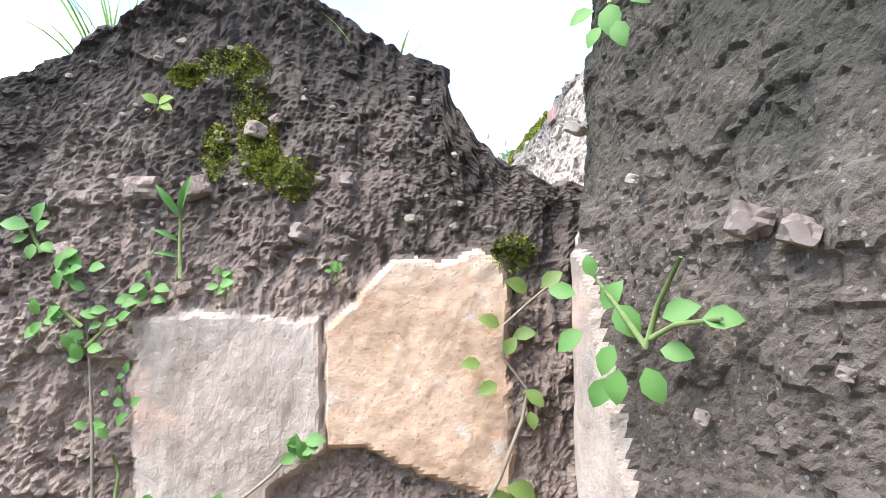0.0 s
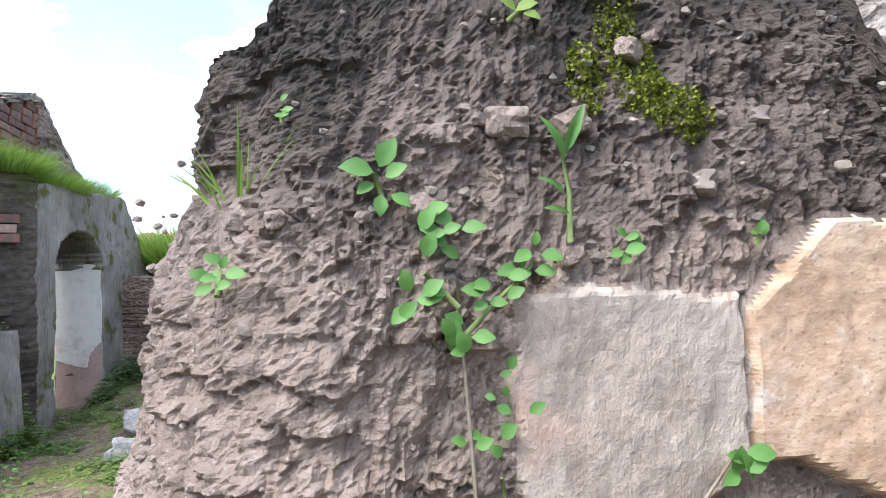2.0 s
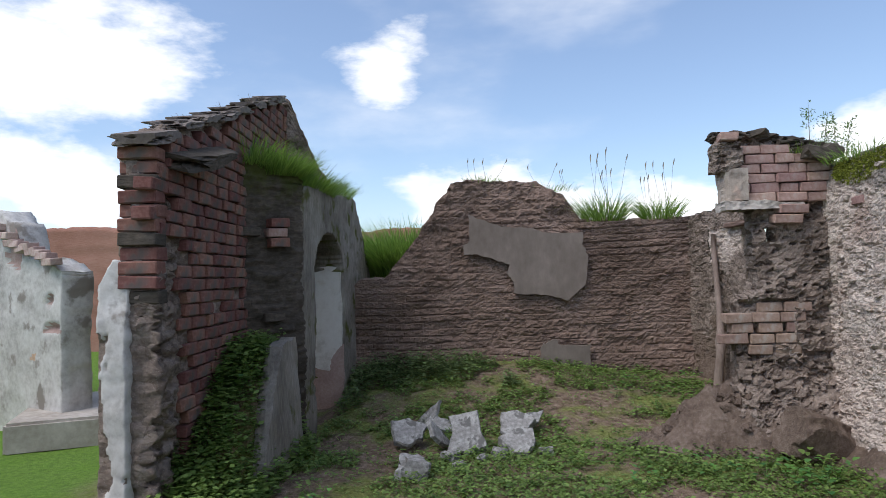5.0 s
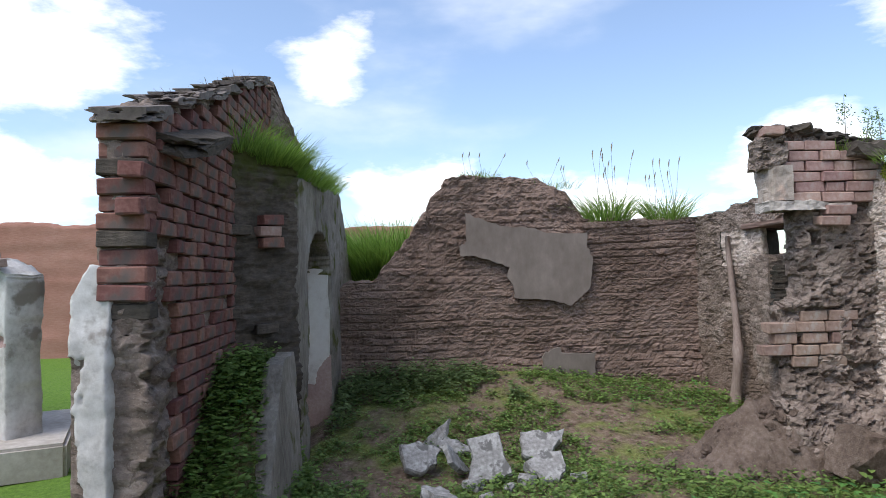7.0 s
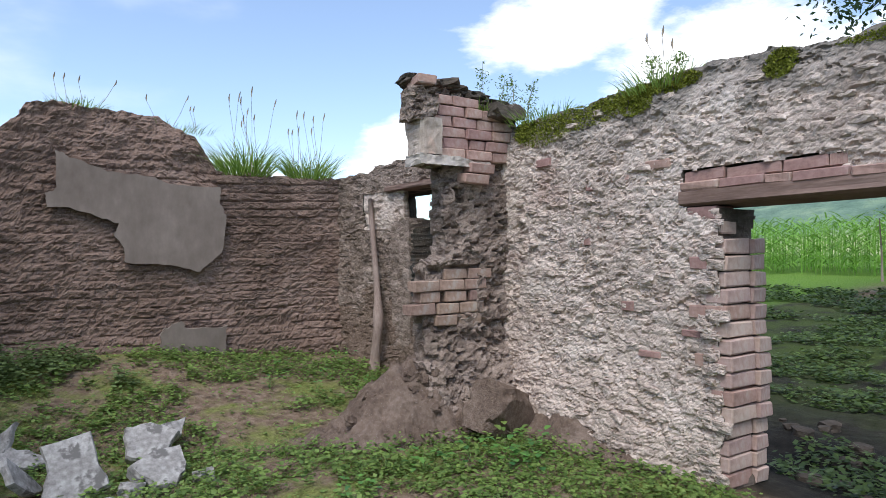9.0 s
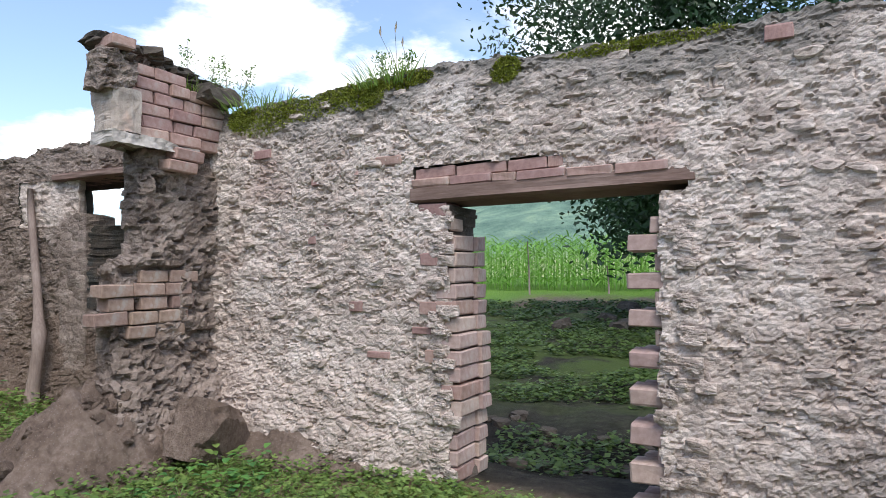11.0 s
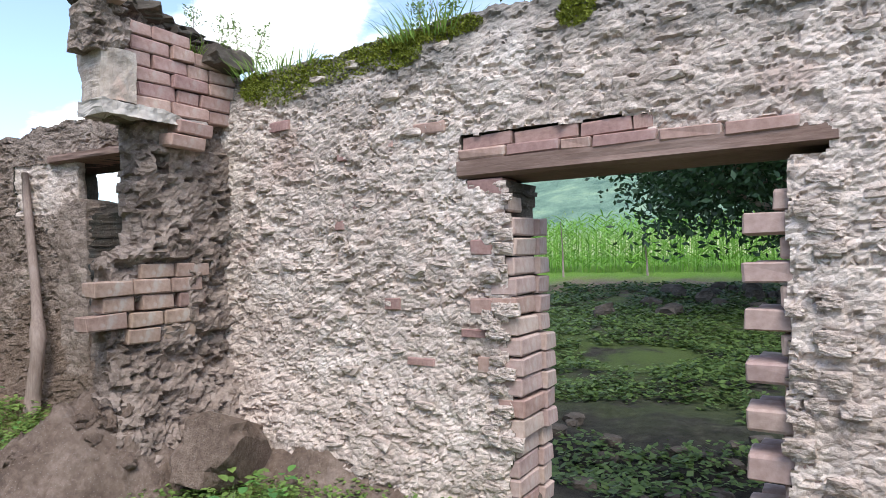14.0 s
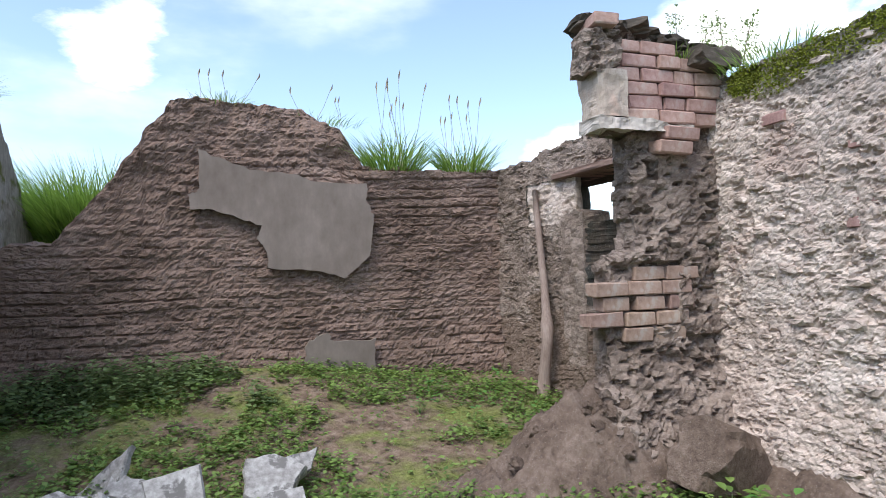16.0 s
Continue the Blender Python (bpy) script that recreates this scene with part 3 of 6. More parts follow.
tagged(east, "grey-pink rubble stone wall with crumbling mortar and a mossy head", "wall", kind="structure")

# thin leaf of rubble left standing on the window's north side
leaf_wall = rough_wall("wall_leaf", (3.60, 8.01), (3.73, 7.29), 0.10, profile([(0, 2.24), (0.74, 2.24)], 0.0, 5, 25), lambda u, z: 0.8 * rub(u + 1.6, z), 0.0155, 1.79, None, None, M_RUBBLE, layers=2)
leaf_wall.parent = east

bad = rel_adobe(21, 0.098, 1.0)


def back_relief(u, z):
    lump = 0.06 * smooth(2.2, 2.6, z) * fbm(u * 4, z * 4, 0.3, 4, 71)
    return bad(u, z) + lump + 0.10 * smooth(0.75, 0.35, z)


btop = profile([(0, 1.2), (0.6, 1.68), (0.98, 1.70), (1.21, 1.98), (1.36, 2.17), (1.70, 2.62), (1.74, 2.76), (1.90, 2.93), (1.96, 3.04), (2.2, 3.08), (2.5, 3.05), (2.88, 3.07), (3.2, 3.01), (3.32, 2.91), (3.54, 2.83), (3.68, 2.63), (3.77, 2.48), (4.3, 2.44), (5.8, 2.46)], 0.035, 7, 5)
back = rough_wall("wall_north", (-1.75, 8.5), (4.0, 8.5), 0.55, btop, back_relief, 0.018, 0.0, 1.0, None, M_ADOBE, layers=12, cap=0.04, facet=True)
tagged(back, "brown adobe block wall, eroded in courses, broken head", "wall", kind="structure")

# patch of grey cement render left on the adobe
def slab_from_outline(name, pts, place, thick, mat, wobble=0.012, seed=0, parent=None, steps=6):
    """A flat irregular sheet: outline pts in its plane, with ragged edges; place(u, v, d) gives the world position."""
    rnd = random.Random(seed)
    ring = []
    for i, p in enumerate(pts):
        q = pts[(i + 1) % len(pts)]
        for s in range(steps):
            t = s / steps
            ring.append((p[0] + (q[0] - p[0]) * t + rnd.uniform(-wobble, wobble), p[1] + (q[1] - p[1]) * t + rnd.uniform(-wobble, wobble)))
    bm = bmesh.new()
    f = [bm.verts.new(place(u, v, thick)) for u, v in ring]
    g = [bm.verts.new(place(u, v, -0.02)) for u, v in ring]
    c = bmesh.ops.triangle_fill(bm, use_beauty=True, edges=[bm.edges.new((f[i], f[(i + 1) % len(f)])) for i in range(len(f))])
    n = len(f)
    for i in range(n):
        bm.faces.new((f[i], g[i], g[(i + 1) % n], f[(i + 1) % n]))
    bmesh.ops.recalc_face_normals(bm, faces=bm.faces)
    return part(name, bm, mat, parent)


slab_from_outline("render_patch", [(0.46, 2.59), (0.58, 2.52), (0.91, 2.40), (1.33, 2.36), (1.54, 2.29), (2.05, 2.28), (2.04, 2.11), (2.11, 1.94), (2.07, 1.57), (1.81, 1.34), (1.53, 1.42), (1.08, 1.45), (1.05, 1.64), (0.97, 1.73), (1.01, 1.86), (0.80, 1.94), (0.53, 2.02), (0.38, 2.01), (0.37, 2.15), (0.47, 2.20)],
                  lambda u, v, d: (u, 8.462 - d, v), 0.03, M_CEMENT, 0.010, 4, back)
slab_from_outline("foot_patch", [(1.40, 0.40), (1.40, 0.69), (1.51, 0.79), (1.62, 0.80), (1.67, 0.73), (2.09, 0.73), (2.09, 0.40)], lambda u, v, d: (u, 8.40 - d, v), 0.03, M_CEMENT, 0.015, 5, back)

# pier of brick and rubble against the east wall
PX0, PX1, PY = 3.02, 3.98, 5.70


def pier_relief(u, z):
    d = rel_rubble(31, 1.35, 0.13, 0.08)(u, z) + 0.03 * fbm(u * 5, z * 5, 0.2, 4, 33)
    return d + 0.26 * smooth(0.95, 0.0, z) ** 1.5 - 0.04 * ((z > 2.15) | ((z > 0.98) & (z < 1.42) & (u < 0.6)))


def pier_hole(u, z):
    w = 0.03 * fbm(u * 9, z * 9, 0.8, 3, 35)
    left = (u < 0.06 + w + 0.20 * smooth(1.38, 1.5, z) * smooth(2.32, 2.25, z))
    gap = (u > 0.36 + w) & (u < 0.46 + w) & (z > 1.97) & (z < 2.10)
    return ((u < 0.27 + w) & (z > 1.76 + w) & (z < 2.28)) | (left & (z > 0.4)) | gap


pier = rough_wall("wall_pier", (PX0, PY), (PX1, PY), 0.22, profile([(0, 2.96), (0.2, 3.0), (0.5, 2.94), (0.8, 2.86), (1.0, 2.78)], 0.02, 6, 7), pier_relief, 0.02, -0.2, 2.4, pier_hole, M_PIER, layers=8, cap=0.03, facet=True)
tagged(pier, "crumbling rubble and brick pier with a red brick head", "pier", kind="structure")

# mud slumped against the pier's foot
def mound(name, cx, cy, ax, ay, h, ang, mat, seed, rise=1.6):
    n = 84
    fs = []
    ca, sa = math.cos(ang), math.sin(ang)
    P, Q = np.meshgrid(np.linspace(-1, 1, n + 1), np.linspace(-1, 1, n + 1), indexing="ij")
    R = np.hypot(P, Q)
    X, Y = cx + ca * P * ax - sa * Q * ay, cy + sa * P * ax + ca * Q * ay
    K = np.exp(-rise * 2.2 * R * R) * np.clip((1 - R) * 4, 0, 1)
    Z = ground_h(X, Y) - 0.05 + h * K + 0.20 * K ** 0.4 * h * fbm(X * 5, Y * 5, 0.2, 7, seed, 0.66)
    vs = np.stack([X, Y, Z], -1).reshape(-1, 3).tolist()
    for i in range(n):
        for j in range(n):
            fs.append((i * (n + 1) + j, (i + 1) * (n + 1) + j, (i + 1) * (n + 1) + j + 1, i * (n + 1) + j + 1))
    return mesh_of(name, vs, fs, mat)


tagged(mound("mud_mound", 3.08, 5.86, 1.30, 0.66, 0.66, 0.08, M_MUD, 81), "brown washed-down mud heaped at the pier's foot", "mound", kind="structure")
tagged(mound("mud_skirt", 3.98, 4.9, 0.5, 1.4, 0.30, 0.0, M_MUD, 82), "brown mud washed down along the wall's foot", "mound", kind="structure")

# near mud wall with its plaster remains
near_streak = rel_streaks(51, 0.8)


def blurred(mask):
    """A mask with soft edges, over one cell of the grid."""
    m = mask.astype(float)
    if min(m.shape) < 4:
        return m
    for ax in (0, 1):
        m = (np.roll(m, 1, ax) + m + np.roll(m, -1, ax)) / 3
    return m


def near_relief(u, z):
    plastered = near_plaster(u, z)
    d = near_streak(u, z)
    k = blurred(plastered)
    flatness = 0.030 + 0.008 * fbm(u * 5, z * 5, 0.2, 4, 55) + 0.012 * (u > 1.475) - 0.03 * smooth(0.012, 0.0, np.abs(u - 1.475 - 0.012 * fbm(u * 0, z * 9, 0.4, 3, 56)))
    flatness = flatness + 0.004 * fbm(u * 22, z * 14, 3.3, 4, 54)
    d = d * (1 - k) + k * flatness
    d = d - 0.07 * smooth(1.75, 2.3, z)
    return d + 0.12 * smooth(1.2, 0.2, z) * (~plastered)


def near_plaster(u, z):
    x = 1.45 + u
    w = 0.024 * fbm(u * 9, z * 9, 0.3, 5, 57) + 0.008 * fbm(u * 30, z * 30, 0.6, 3, 65)
    tan = (x > 2.46 + w) & (x < 2.93 + 0.3 * w) & (z < 1.515 + w)
    ochre = (x > 2.92) & (x < 3.38 + w) & (z < 1.655 - 0.9 * np.clip(3.10 - x, 0, 1) - 2.2 * np.clip(x - 3.30, 0, 1) ** 1.5 + w) & (z > 1.03 + w)
    hole = (x > 2.80 + w) & (x < 3.5) & (z < 1.18 - 0.55 * np.abs(x - 2.93) + w)
    hole2 = (z < 1.20 - 0.35 * (x - 2.92) + w) & (x > 2.86) & (z < 1.19)
    return (tan & ~hole) | (ochre & ~hole2)


near_top = profile([(0.6, 1.98), (0.71, 2.15), (0.86, 2.27), (1.01, 2.37), (1.15, 2.42), (1.35, 2.42), (1.44, 2.37), (1.56, 2.29), (1.78, 2.19), (1.81, 2.06), (1.86, 1.97), (1.93, 1.89), (2.07, 1.84), (2.6, 1.84)], 0.025, 14, 9)


class Round:
    """A plan that runs along the wall's back, round its west end and along its front."""
    back, r, cx, cy = 1.8, 0.35, 2.19, 0.08
    arc = math.pi * 0.35
    total = 1.8 + math.pi * 0.35 + 1.9

    @classmethod
    def at(cls, u):
        u = np.asarray(u, float)
        s = np.clip((u - cls.back) / cls.r, 0, math.pi)
        k = (u > cls.back + cls.arc) * (u - cls.back - cls.arc) + np.where(u < cls.back, cls.back - u, 0)
        return cls.cx - cls.r * np.sin(s) + k, cls.cy + cls.r * np.cos(s), -np.sin(s), np.cos(s)


def round_relief(u, z):
    v = u - Round.back - Round.arc + 0.74
    s = np.clip((u - Round.back) / Round.arc, 0, 1)
    tip = smooth(0.0, 0.35, s) * smooth(1.25, 0.7, np.clip((u - Round.back) / Round.arc, 0, 2))
    lean = np.interp(z, [0.2, 0.9, 1.6, 1.68, 1.74, 2.1, 2.3], [0.46, 0.22, 0.06, 0.04, 0.0, 0.0, -0.03])
    return near_relief(v, z) + tip * lean


def round_top(u):
    v = u - Round.back - Round.arc + 0.74
    x = Round.cx + np.maximum(Round.back - u, 0)
    turn = np.clip((u - Round.back) / Round.r, 0, math.pi)
    arc = np.interp(Round.cx - Round.r * np.sin(turn), [1.84, 1.97, 2.03, 2.12, 2.19], [1.90, 2.02, 2.10, 2.18, 2.20]) + 0.03 * fbm(v * 9, v * 0, 0.3, 3, 58)
    return np.where(u < Round.back, near_top(x - 1.45) - 0.02, np.where(v < 0.74, arc, near_top(v)))


near = rough_wall("wall_south", (1.45, -0.27), (4.0, -0.27), 0.36, round_top, round_relief, 0.0085, -0.15, None, None, M_NEAR, layers=10, cap=0.03, plan=Round, hollow=True, facet=True,
                  zones=[(M_OCHRE, lambda u, z: near_plaster(u - Round.back - Round.arc + 0.74, z) & (u > Round.back + Round.arc + 0.735)),
                         (M_TAN, lambda u, z: near_plaster(u - Round.back - Round.arc + 0.74, z) & (u <= Round.back + Round.arc + 0.735) & (u > Round.back + Round.arc))])
tagged(near, "rain-furrowed brown mud wall with remains of plaster and moss", "wall", kind="structure")

side_streak = rel_streaks(53, 0.5)


def side_plaster(u, z):
    w = 0.05 * fbm(u * 6, z * 6, 0.3, 4, 59)
    return (u < 0.24 + 0.28 * (1.66 - z) + w) & (z < 1.68 - 0.2 * u + w)


side = rough_wall("wall_east_south", (3.46, -0.40), (3.95, -2.6), 0.5, profile([(0, 2.15), (0.12, 2.5), (0.3, 2.75), (2.3, 2.9)], 0.05, 9, 10),
                  lambda u, z: blurred(side_plaster(u, z)) * (0.03 + 0.012 * fbm(u * 4, z * 4, 0.2, 4, 58)) + (1 - blurred(side_plaster(u, z))) * side_streak(u, z) - 0.10 * smooth(0.2, 0, u) - 0.05 * smooth(1.6, 2.5, z),
                  0.0085, -0.15, None, None, M_SIDE, layers=30, cap=0.04, facet=True, zones=[(M_TAN, side_plaster)])
tagged(side, "grey-brown mud wall with pale plaster at its corner", "wall", kind="structure")

# left wall of brick, running up to a gable
LA, LB = (-1.53, 3.62), (-1.76, 7.62)
LDIR = (Vector((*LB, 0)) - Vector((*LA, 0))).normalized()
LN = Vector((LDIR.y, -LDIR.x, 0))
lprof = [(0, 2.62), (0.1, 2.74), (0.2, 2.82), (0.75, 3.0), (1.3, 3.18), (1.9, 3.40), (2.8, 3.74), (3.4, 3.94), (3.6, 3.92), (4.1, 3.6)]
left = rough_wall("wall_west", LA, LB, 0.27, profile(lprof, 0.025, 7, 12), lambda u, z: -0.045 + (0.5 + 1.2 * smooth(0.5, 0.35, u)) * rel_rubble(61, 1, 0.14, 0.09)(u, z) + 0.05 * smooth(0.42, 0.25, u + 0.1 * fbm(u * 6, z * 6, 0.1, 3, 62)) * (z < 2.2),
                  0.022, -0.2, None, None, M_PIER, layers=10, cap=0.03)
tagged(left, "tall dark red brick wall rising to a broken gable", "wall", kind="structure")
stub = rough_wall("wall_stub", (-1.80, 5.32), (-1.20, 5.98), 0.36, profile([(0, 2.92), (0.45, 2.90), (0.7, 2.84), (0.9, 2.76)], 0.03, 8, 13), lambda u, z: 1.3 * rel_adobe(63, 0.075)(u, z), 0.022, 0.0, None, None, M_BLACKWALL)
tagged(stub, "sooty layered stone wall end with moss on its head", "wall", kind="structure")


def arch_hole(u, z):
    y = 6.0 + u
    c, hw, spring = 7.1, 0.70, 1.80
    return ((np.abs(y - c) < hw) & (z < spring)) | (((y - c) / hw) ** 2 + ((z - spring) / 0.48) ** 2 < 1) & (z >= spring)


archw = rough_wall("wall_arch", (-1.20, 6.0), (-1.20, 9.9), 0.61, profile([(0, 2.68), (0.3, 2.76), (1.4, 2.80), (2.2, 2.86), (2.6, 2.84), (3.0, 2.5), (3.5, 2.0), (3.9, 1.5)], 0.05, 6, 14),
                   lambda u, z: 0.012 * fbm(u * 5, z * 5, 0.4, 4, 64) + 0.4 * rel_rubble(65)(u, z) * smooth(0.2, 0.6, fbm(u * 1.5, z * 1.5, 0.2, 3, 67)), 0.03, -0.1, None, arch_hole, M_CONC, layers=3)
tagged(archw, "stained plastered wall with an arched doorway and grass on top", "wall", kind="structure")
# white plaster on the far reveal of the arch, with bare brick at its foot
slab_from_outline("reveal_plaster", [(-1.80, 0.62), (-1.80, 2.0), (-1.5, 2.1), (-1.24, 1.95), (-1.23, 0.85), (-1.36, 0.72), (-1.42, 0.50)], lambda u, v, d: (u, 7.80 - d, v), 0.012, M_LIME, 0.012, 9, archw)
slab_from_outline("reveal_foot", [(-1.80, 0.0), (-1.80, 0.66), (-1.44, 0.52), (-1.38, 0.74), (-1.22, 0.87), (-1.22, 0.0)], lambda u, v, d: (u, 7.805 - d, v), 0.008, M_CLAY, 0.008, 10, archw)

# end gable that closes the brick wall's far end
gable = rough_wall("wall_gable", (-1.80, 7.10), (-1.22, 7.30), 0.30, profile([(0, 4.0), (0.12, 3.96), (0.3, 3.5), (0.45, 3.15), (0.62, 2.9)], 0.03, 8, 19), lambda u, z: 0.8 * rel_rubble(69, 1, 0.14, 0.09)(u, z), 0.022, 2.3, None, None, M_PIER, layers=6, cap=0.03, facet=True)
tagged(gable, "broken brick and rubble gable end", "wall", kind="structure")

# low leaning remnant of concrete in front of the stub
def low_wall():
    bm = bmesh.new()
    pts = [(4.34, 0.10, 0.10), (4.60, 0.50, 0.10), (4.82, 0.84, 0.09), (5.05, 1.13, 0.09), (5.42, 1.16, 0.09), (5.46, -0.15, 0.10)]
    grid = []
    for s in range(25):
        t = s / 24
        y = 4.34 + 1.12 * t
        top = float(np.interp(y, [p[0] for p in pts[:-1]], [p[1] for p in pts[:-1]])) + 0.02 * float(fbm(np.array([y * 9]), np.array([0.3]), 0.2, 3, 91)[0])
        row = []
        for k in range(13):
            z = -0.2 + (top + 0.2) * k / 12
            e = 0.012 * float(fbm(np.array([y * 7]), np.array([z * 5]), 0.2, 4, 92)[0])
            row.append((bm.verts.new((-1.08 + e - 0.05 * z, y, z)), bm.verts.new((-1.22 - e - 0.05 * z, y, z))))
        grid.append(row)
    for s in range(24):
        for k in range(12):
            a, b, c, d = grid[s][k], grid[s + 1][k], grid[s + 1][k + 1], grid[s][k + 1]
            bm.faces.new((a[0], b[0], c[0], d[0]))
            bm.faces.new((a[1], d[1], c[1], b[1]))
        a, b = grid[s][12], grid[s + 1][12]
        bm.faces.new((a[0], b[0], b[1], a[1]))
    for s in (0, 24):
        for k in range(12):
            a, b = grid[s][k], grid[s][k + 1]
            bm.faces.new((a[0], b[0], b[1], a[1]))
    bmesh.ops.recalc_face_normals(bm, faces=bm.faces)
    me = bpy.data.meshes.new("low_wall")
    bm.to_mesh(me)
    me.materials.append(M_CONC)
    return new("low_wall", me)


tagged(low_wall(), "low broken grey concrete wall with mossy sloping top", "wall", kind="structure")

# surroundings: far red wall, white plastered wall, brick wall behind the window
far = rough_wall("wall_far", (-26, 15.7), (3.5, 15.7), 0.4, profile([(0, 3.3), (14, 3.35), (22, 3.0), (29.5, 2.9)], 0.12, 0.9, 15), lambda u, z: 0.03 * fbm(u * 1.5, z * 9, 0.3, 4, 101), 0.12, -0.3, 2.0, None, M_RED, layers=2)
tagged(far, "long weathered red brick wall across the lot", "wall", kind="structure")
white = rough_wall("wall_white", (-8.75, 8.63), (-4.05, 6.25), 0.35, profile([(0, 2.6), (2.4, 2.55), (3.4, 2.6), (3.9, 2.66), (4.25, 2.5), (4.32, 2.1), (4.9, 2.02), (5.3, 1.9)], 0.05, 6, 16),
                   lambda u, z: 0.012 * fbm(u * 4, z * 4, 0.3, 4, 102) - 0.05 * (fbm(u * 1.4, z * 1.4, 0.3, 4, 103) > 0.42) * (z > 1.2), 0.04, -0.2, None, None, M_WHITE, layers=3, zones=[(M_CLAY, lambda u, z: (fbm(u * 1.4, z * 1.4, 0.3, 4, 103) > 0.40) & (z > 1.2)), (M_OCHRE, lambda u, z: fbm(u * 1.1, z * 2.2, 5.3, 4, 109) > 0.62)])
tagged(white, "whitewashed plaster wall, stained and broken at the head", "wall", kind="structure")
yard = rough_wall("wall_yard", (5.6, 12.0), (5.6, 6.2), 0.3, profile([(0, 1.98), (6, 1.94)], 0.02, 2, 17), lambda u, z: 0.02 * (np.abs(z / 0.1 - np.floor(z / 0.1) - 0.5) > 0.36) * -1.0 + 0.006 * fbm(u * 9, z * 9, 0.3, 3, 104), 0.05, -0.3, None, None, M_RED, layers=2)
tagged(yard, "low red brick yard wall behind the window", "wall", kind="structure")
for nm, a, b in (("wall_close_south", (9.0, -5.5), (-8.0, -5.5)), ("wall_close_west", (-9.0, -6.0), (-9.0, 9.0))):
    tagged(rough_wall(nm, b, a, 0.35, profile([(0, 2.4), (17, 2.5)], 0.1, 1.5, 18), lambda u, z: 0.03 * fbm(u * 3, z * 5, 0.3, 4, 105), 0.12, -0.3, None, None, M_ADOBE, layers=2),
           "plain brown adobe wall that closes the lot", "wall", kind="structure")


# ==== bricks ====
def unit_brick(name, mat, dims, seed):
    rnd = random.Random(seed)
    bm = bmesh.new()
    bmesh.ops.create_cube(bm, size=1.0)
    for v in bm.verts:
        v.co = Vector((v.co.x * dims[0] + rnd.uniform(-0.004, 0.004), v.co.y * dims[1] + rnd.uniform(-0.004, 0.004), v.co.z * dims[2] + rnd.uniform(-0.004, 0.004)))
    bmesh.ops.bevel(bm, geom=bm.edges[:], offset=0.008, segments=1, affect="EDGES")
    for v in bm.verts:
        v.co += Vector((rnd.uniform(-0.003, 0.003), rnd.uniform(-0.003, 0.003), rnd.uniform(-0.003, 0.003)))
    me = bpy.data.meshes.new(name)
    bm.to_mesh(me)
    bm.free()
    me.materials.append(mat)
    return me


BL, BW, BH = 0.27, 0.135, 0.092
BRICKS = {}


def brick_mesh(kind):
    if kind not in BRICKS:
        mat, dims = {"old": (M_BRICK, (BL, BW, BH)), "pink": (M_PINK, (BL, BW, BH)), "clay": (M_CLAY, (BL, BW, BH)), "tile": (M_PINK, (0.30, 0.16, 0.06)), "sooty": (M_BLACKWALL, (BL, BW, BH)), "tan": (M_TANBRICK, (BL, BW, BH))}[kind]
        BRICKS[kind] = [unit_brick("brick", mat, dims, 7 + i) for i in range(5)]
    return BRICKS[kind]


def lay(parent, kind, m, rnd, scale=(1, 1, 1), name="brick"):
    ob = new(name, rnd.choice(brick_mesh(kind)))
    ob.parent = parent
    ob.matrix_basis = m @ Matrix.Diagonal((*scale, 1))
    return ob


def brick_face(parent, kind, a, ud, nd, inside, u0, u1, z0, z1, seed, proud=0.0, course=0.1, skip=0.03):
    """Courses of brick in running bond on a wall's face, where inside(u, z) holds."""
    rnd = random.Random(seed)
    ang = math.degrees(math.atan2(ud.y, ud.x))
    c = 0
    z = z0 + course / 2
    while z < z1:
        u = u0 - (c % 2) * BL / 2
        while u < u1:
            ln = BL * rnd.choice((1, 1, 1, 0.92, 0.55))
            mid = u + ln / 2
            if inside(mid, z) and rnd.random() > skip:
                d = proud + rnd.uniform(-0.012, 0.010) - BW / 2
                p = Vector((*a, 0)) + ud * mid + nd * d
                lay(parent, kind, pose(p.x, p.y, z + rnd.uniform(-0.004, 0.004), rnd.uniform(-1.5, 1.5), rnd.uniform(-1.2, 1.2), ang + rnd.uniform(-1.5, 1.5)), rnd, (ln / BL, 1, rnd.uniform(0.93, 1.03)))
            u += ln + 0.013
        z += course
        c += 1


ltop = profile(lprof, 0, 1, 0)
brick_face(left, "old", LA, LDIR, LN, lambda u, z: z < ltop(u) - 0.07 and (z > 2.35 or u < 2.15) and (u > 0.42 + 0.1 * math.sin(z * 7) or z > 2.05) and u < 3.9, 0.02, 3.9, 0.25, 3.9, 5, 0.0)
# wall end: header bricks above, whitewashed plaster below
rnd = random.Random(12)
for k in range(11):
    z = 1.62 + 0.1 * k
    p = Vector((*LA, 0)) + LDIR * (0.07 - (0.03 if k % 3 else 0.0)) - LN * 0.135
    lay(left, "old" if k % 4 else "sooty", pose(p.x, p.y, z, rnd.uniform(-2, 2), rnd.uniform(-2, 2), 4 + rnd.uniform(-4, 4)), rnd, (1.0, 1.2, 1.0))
pilaster = rough_wall("wall_pilaster", (-1.95, 3.56), (-1.73, 3.54), 0.22, profile([(0, 1.72), (0.12, 1.9), (0.28, 1.66)], 0.03, 12, 21), lambda u, z: 0.01 * fbm(u * 6, z * 6, 0.2, 4, 111) - 0.03 * smooth(1.45, 1.6, z) - 0.025 * (fbm(u * 6, z * 2.5, 0.7, 4, 113) > 0.3), 0.018, -0.1, None, None, M_WHITE, layers=4, zones=[(M_PIER, lambda u, z: fbm(u * 6, z * 2.5, 0.7, 4, 113) > 0.3)])
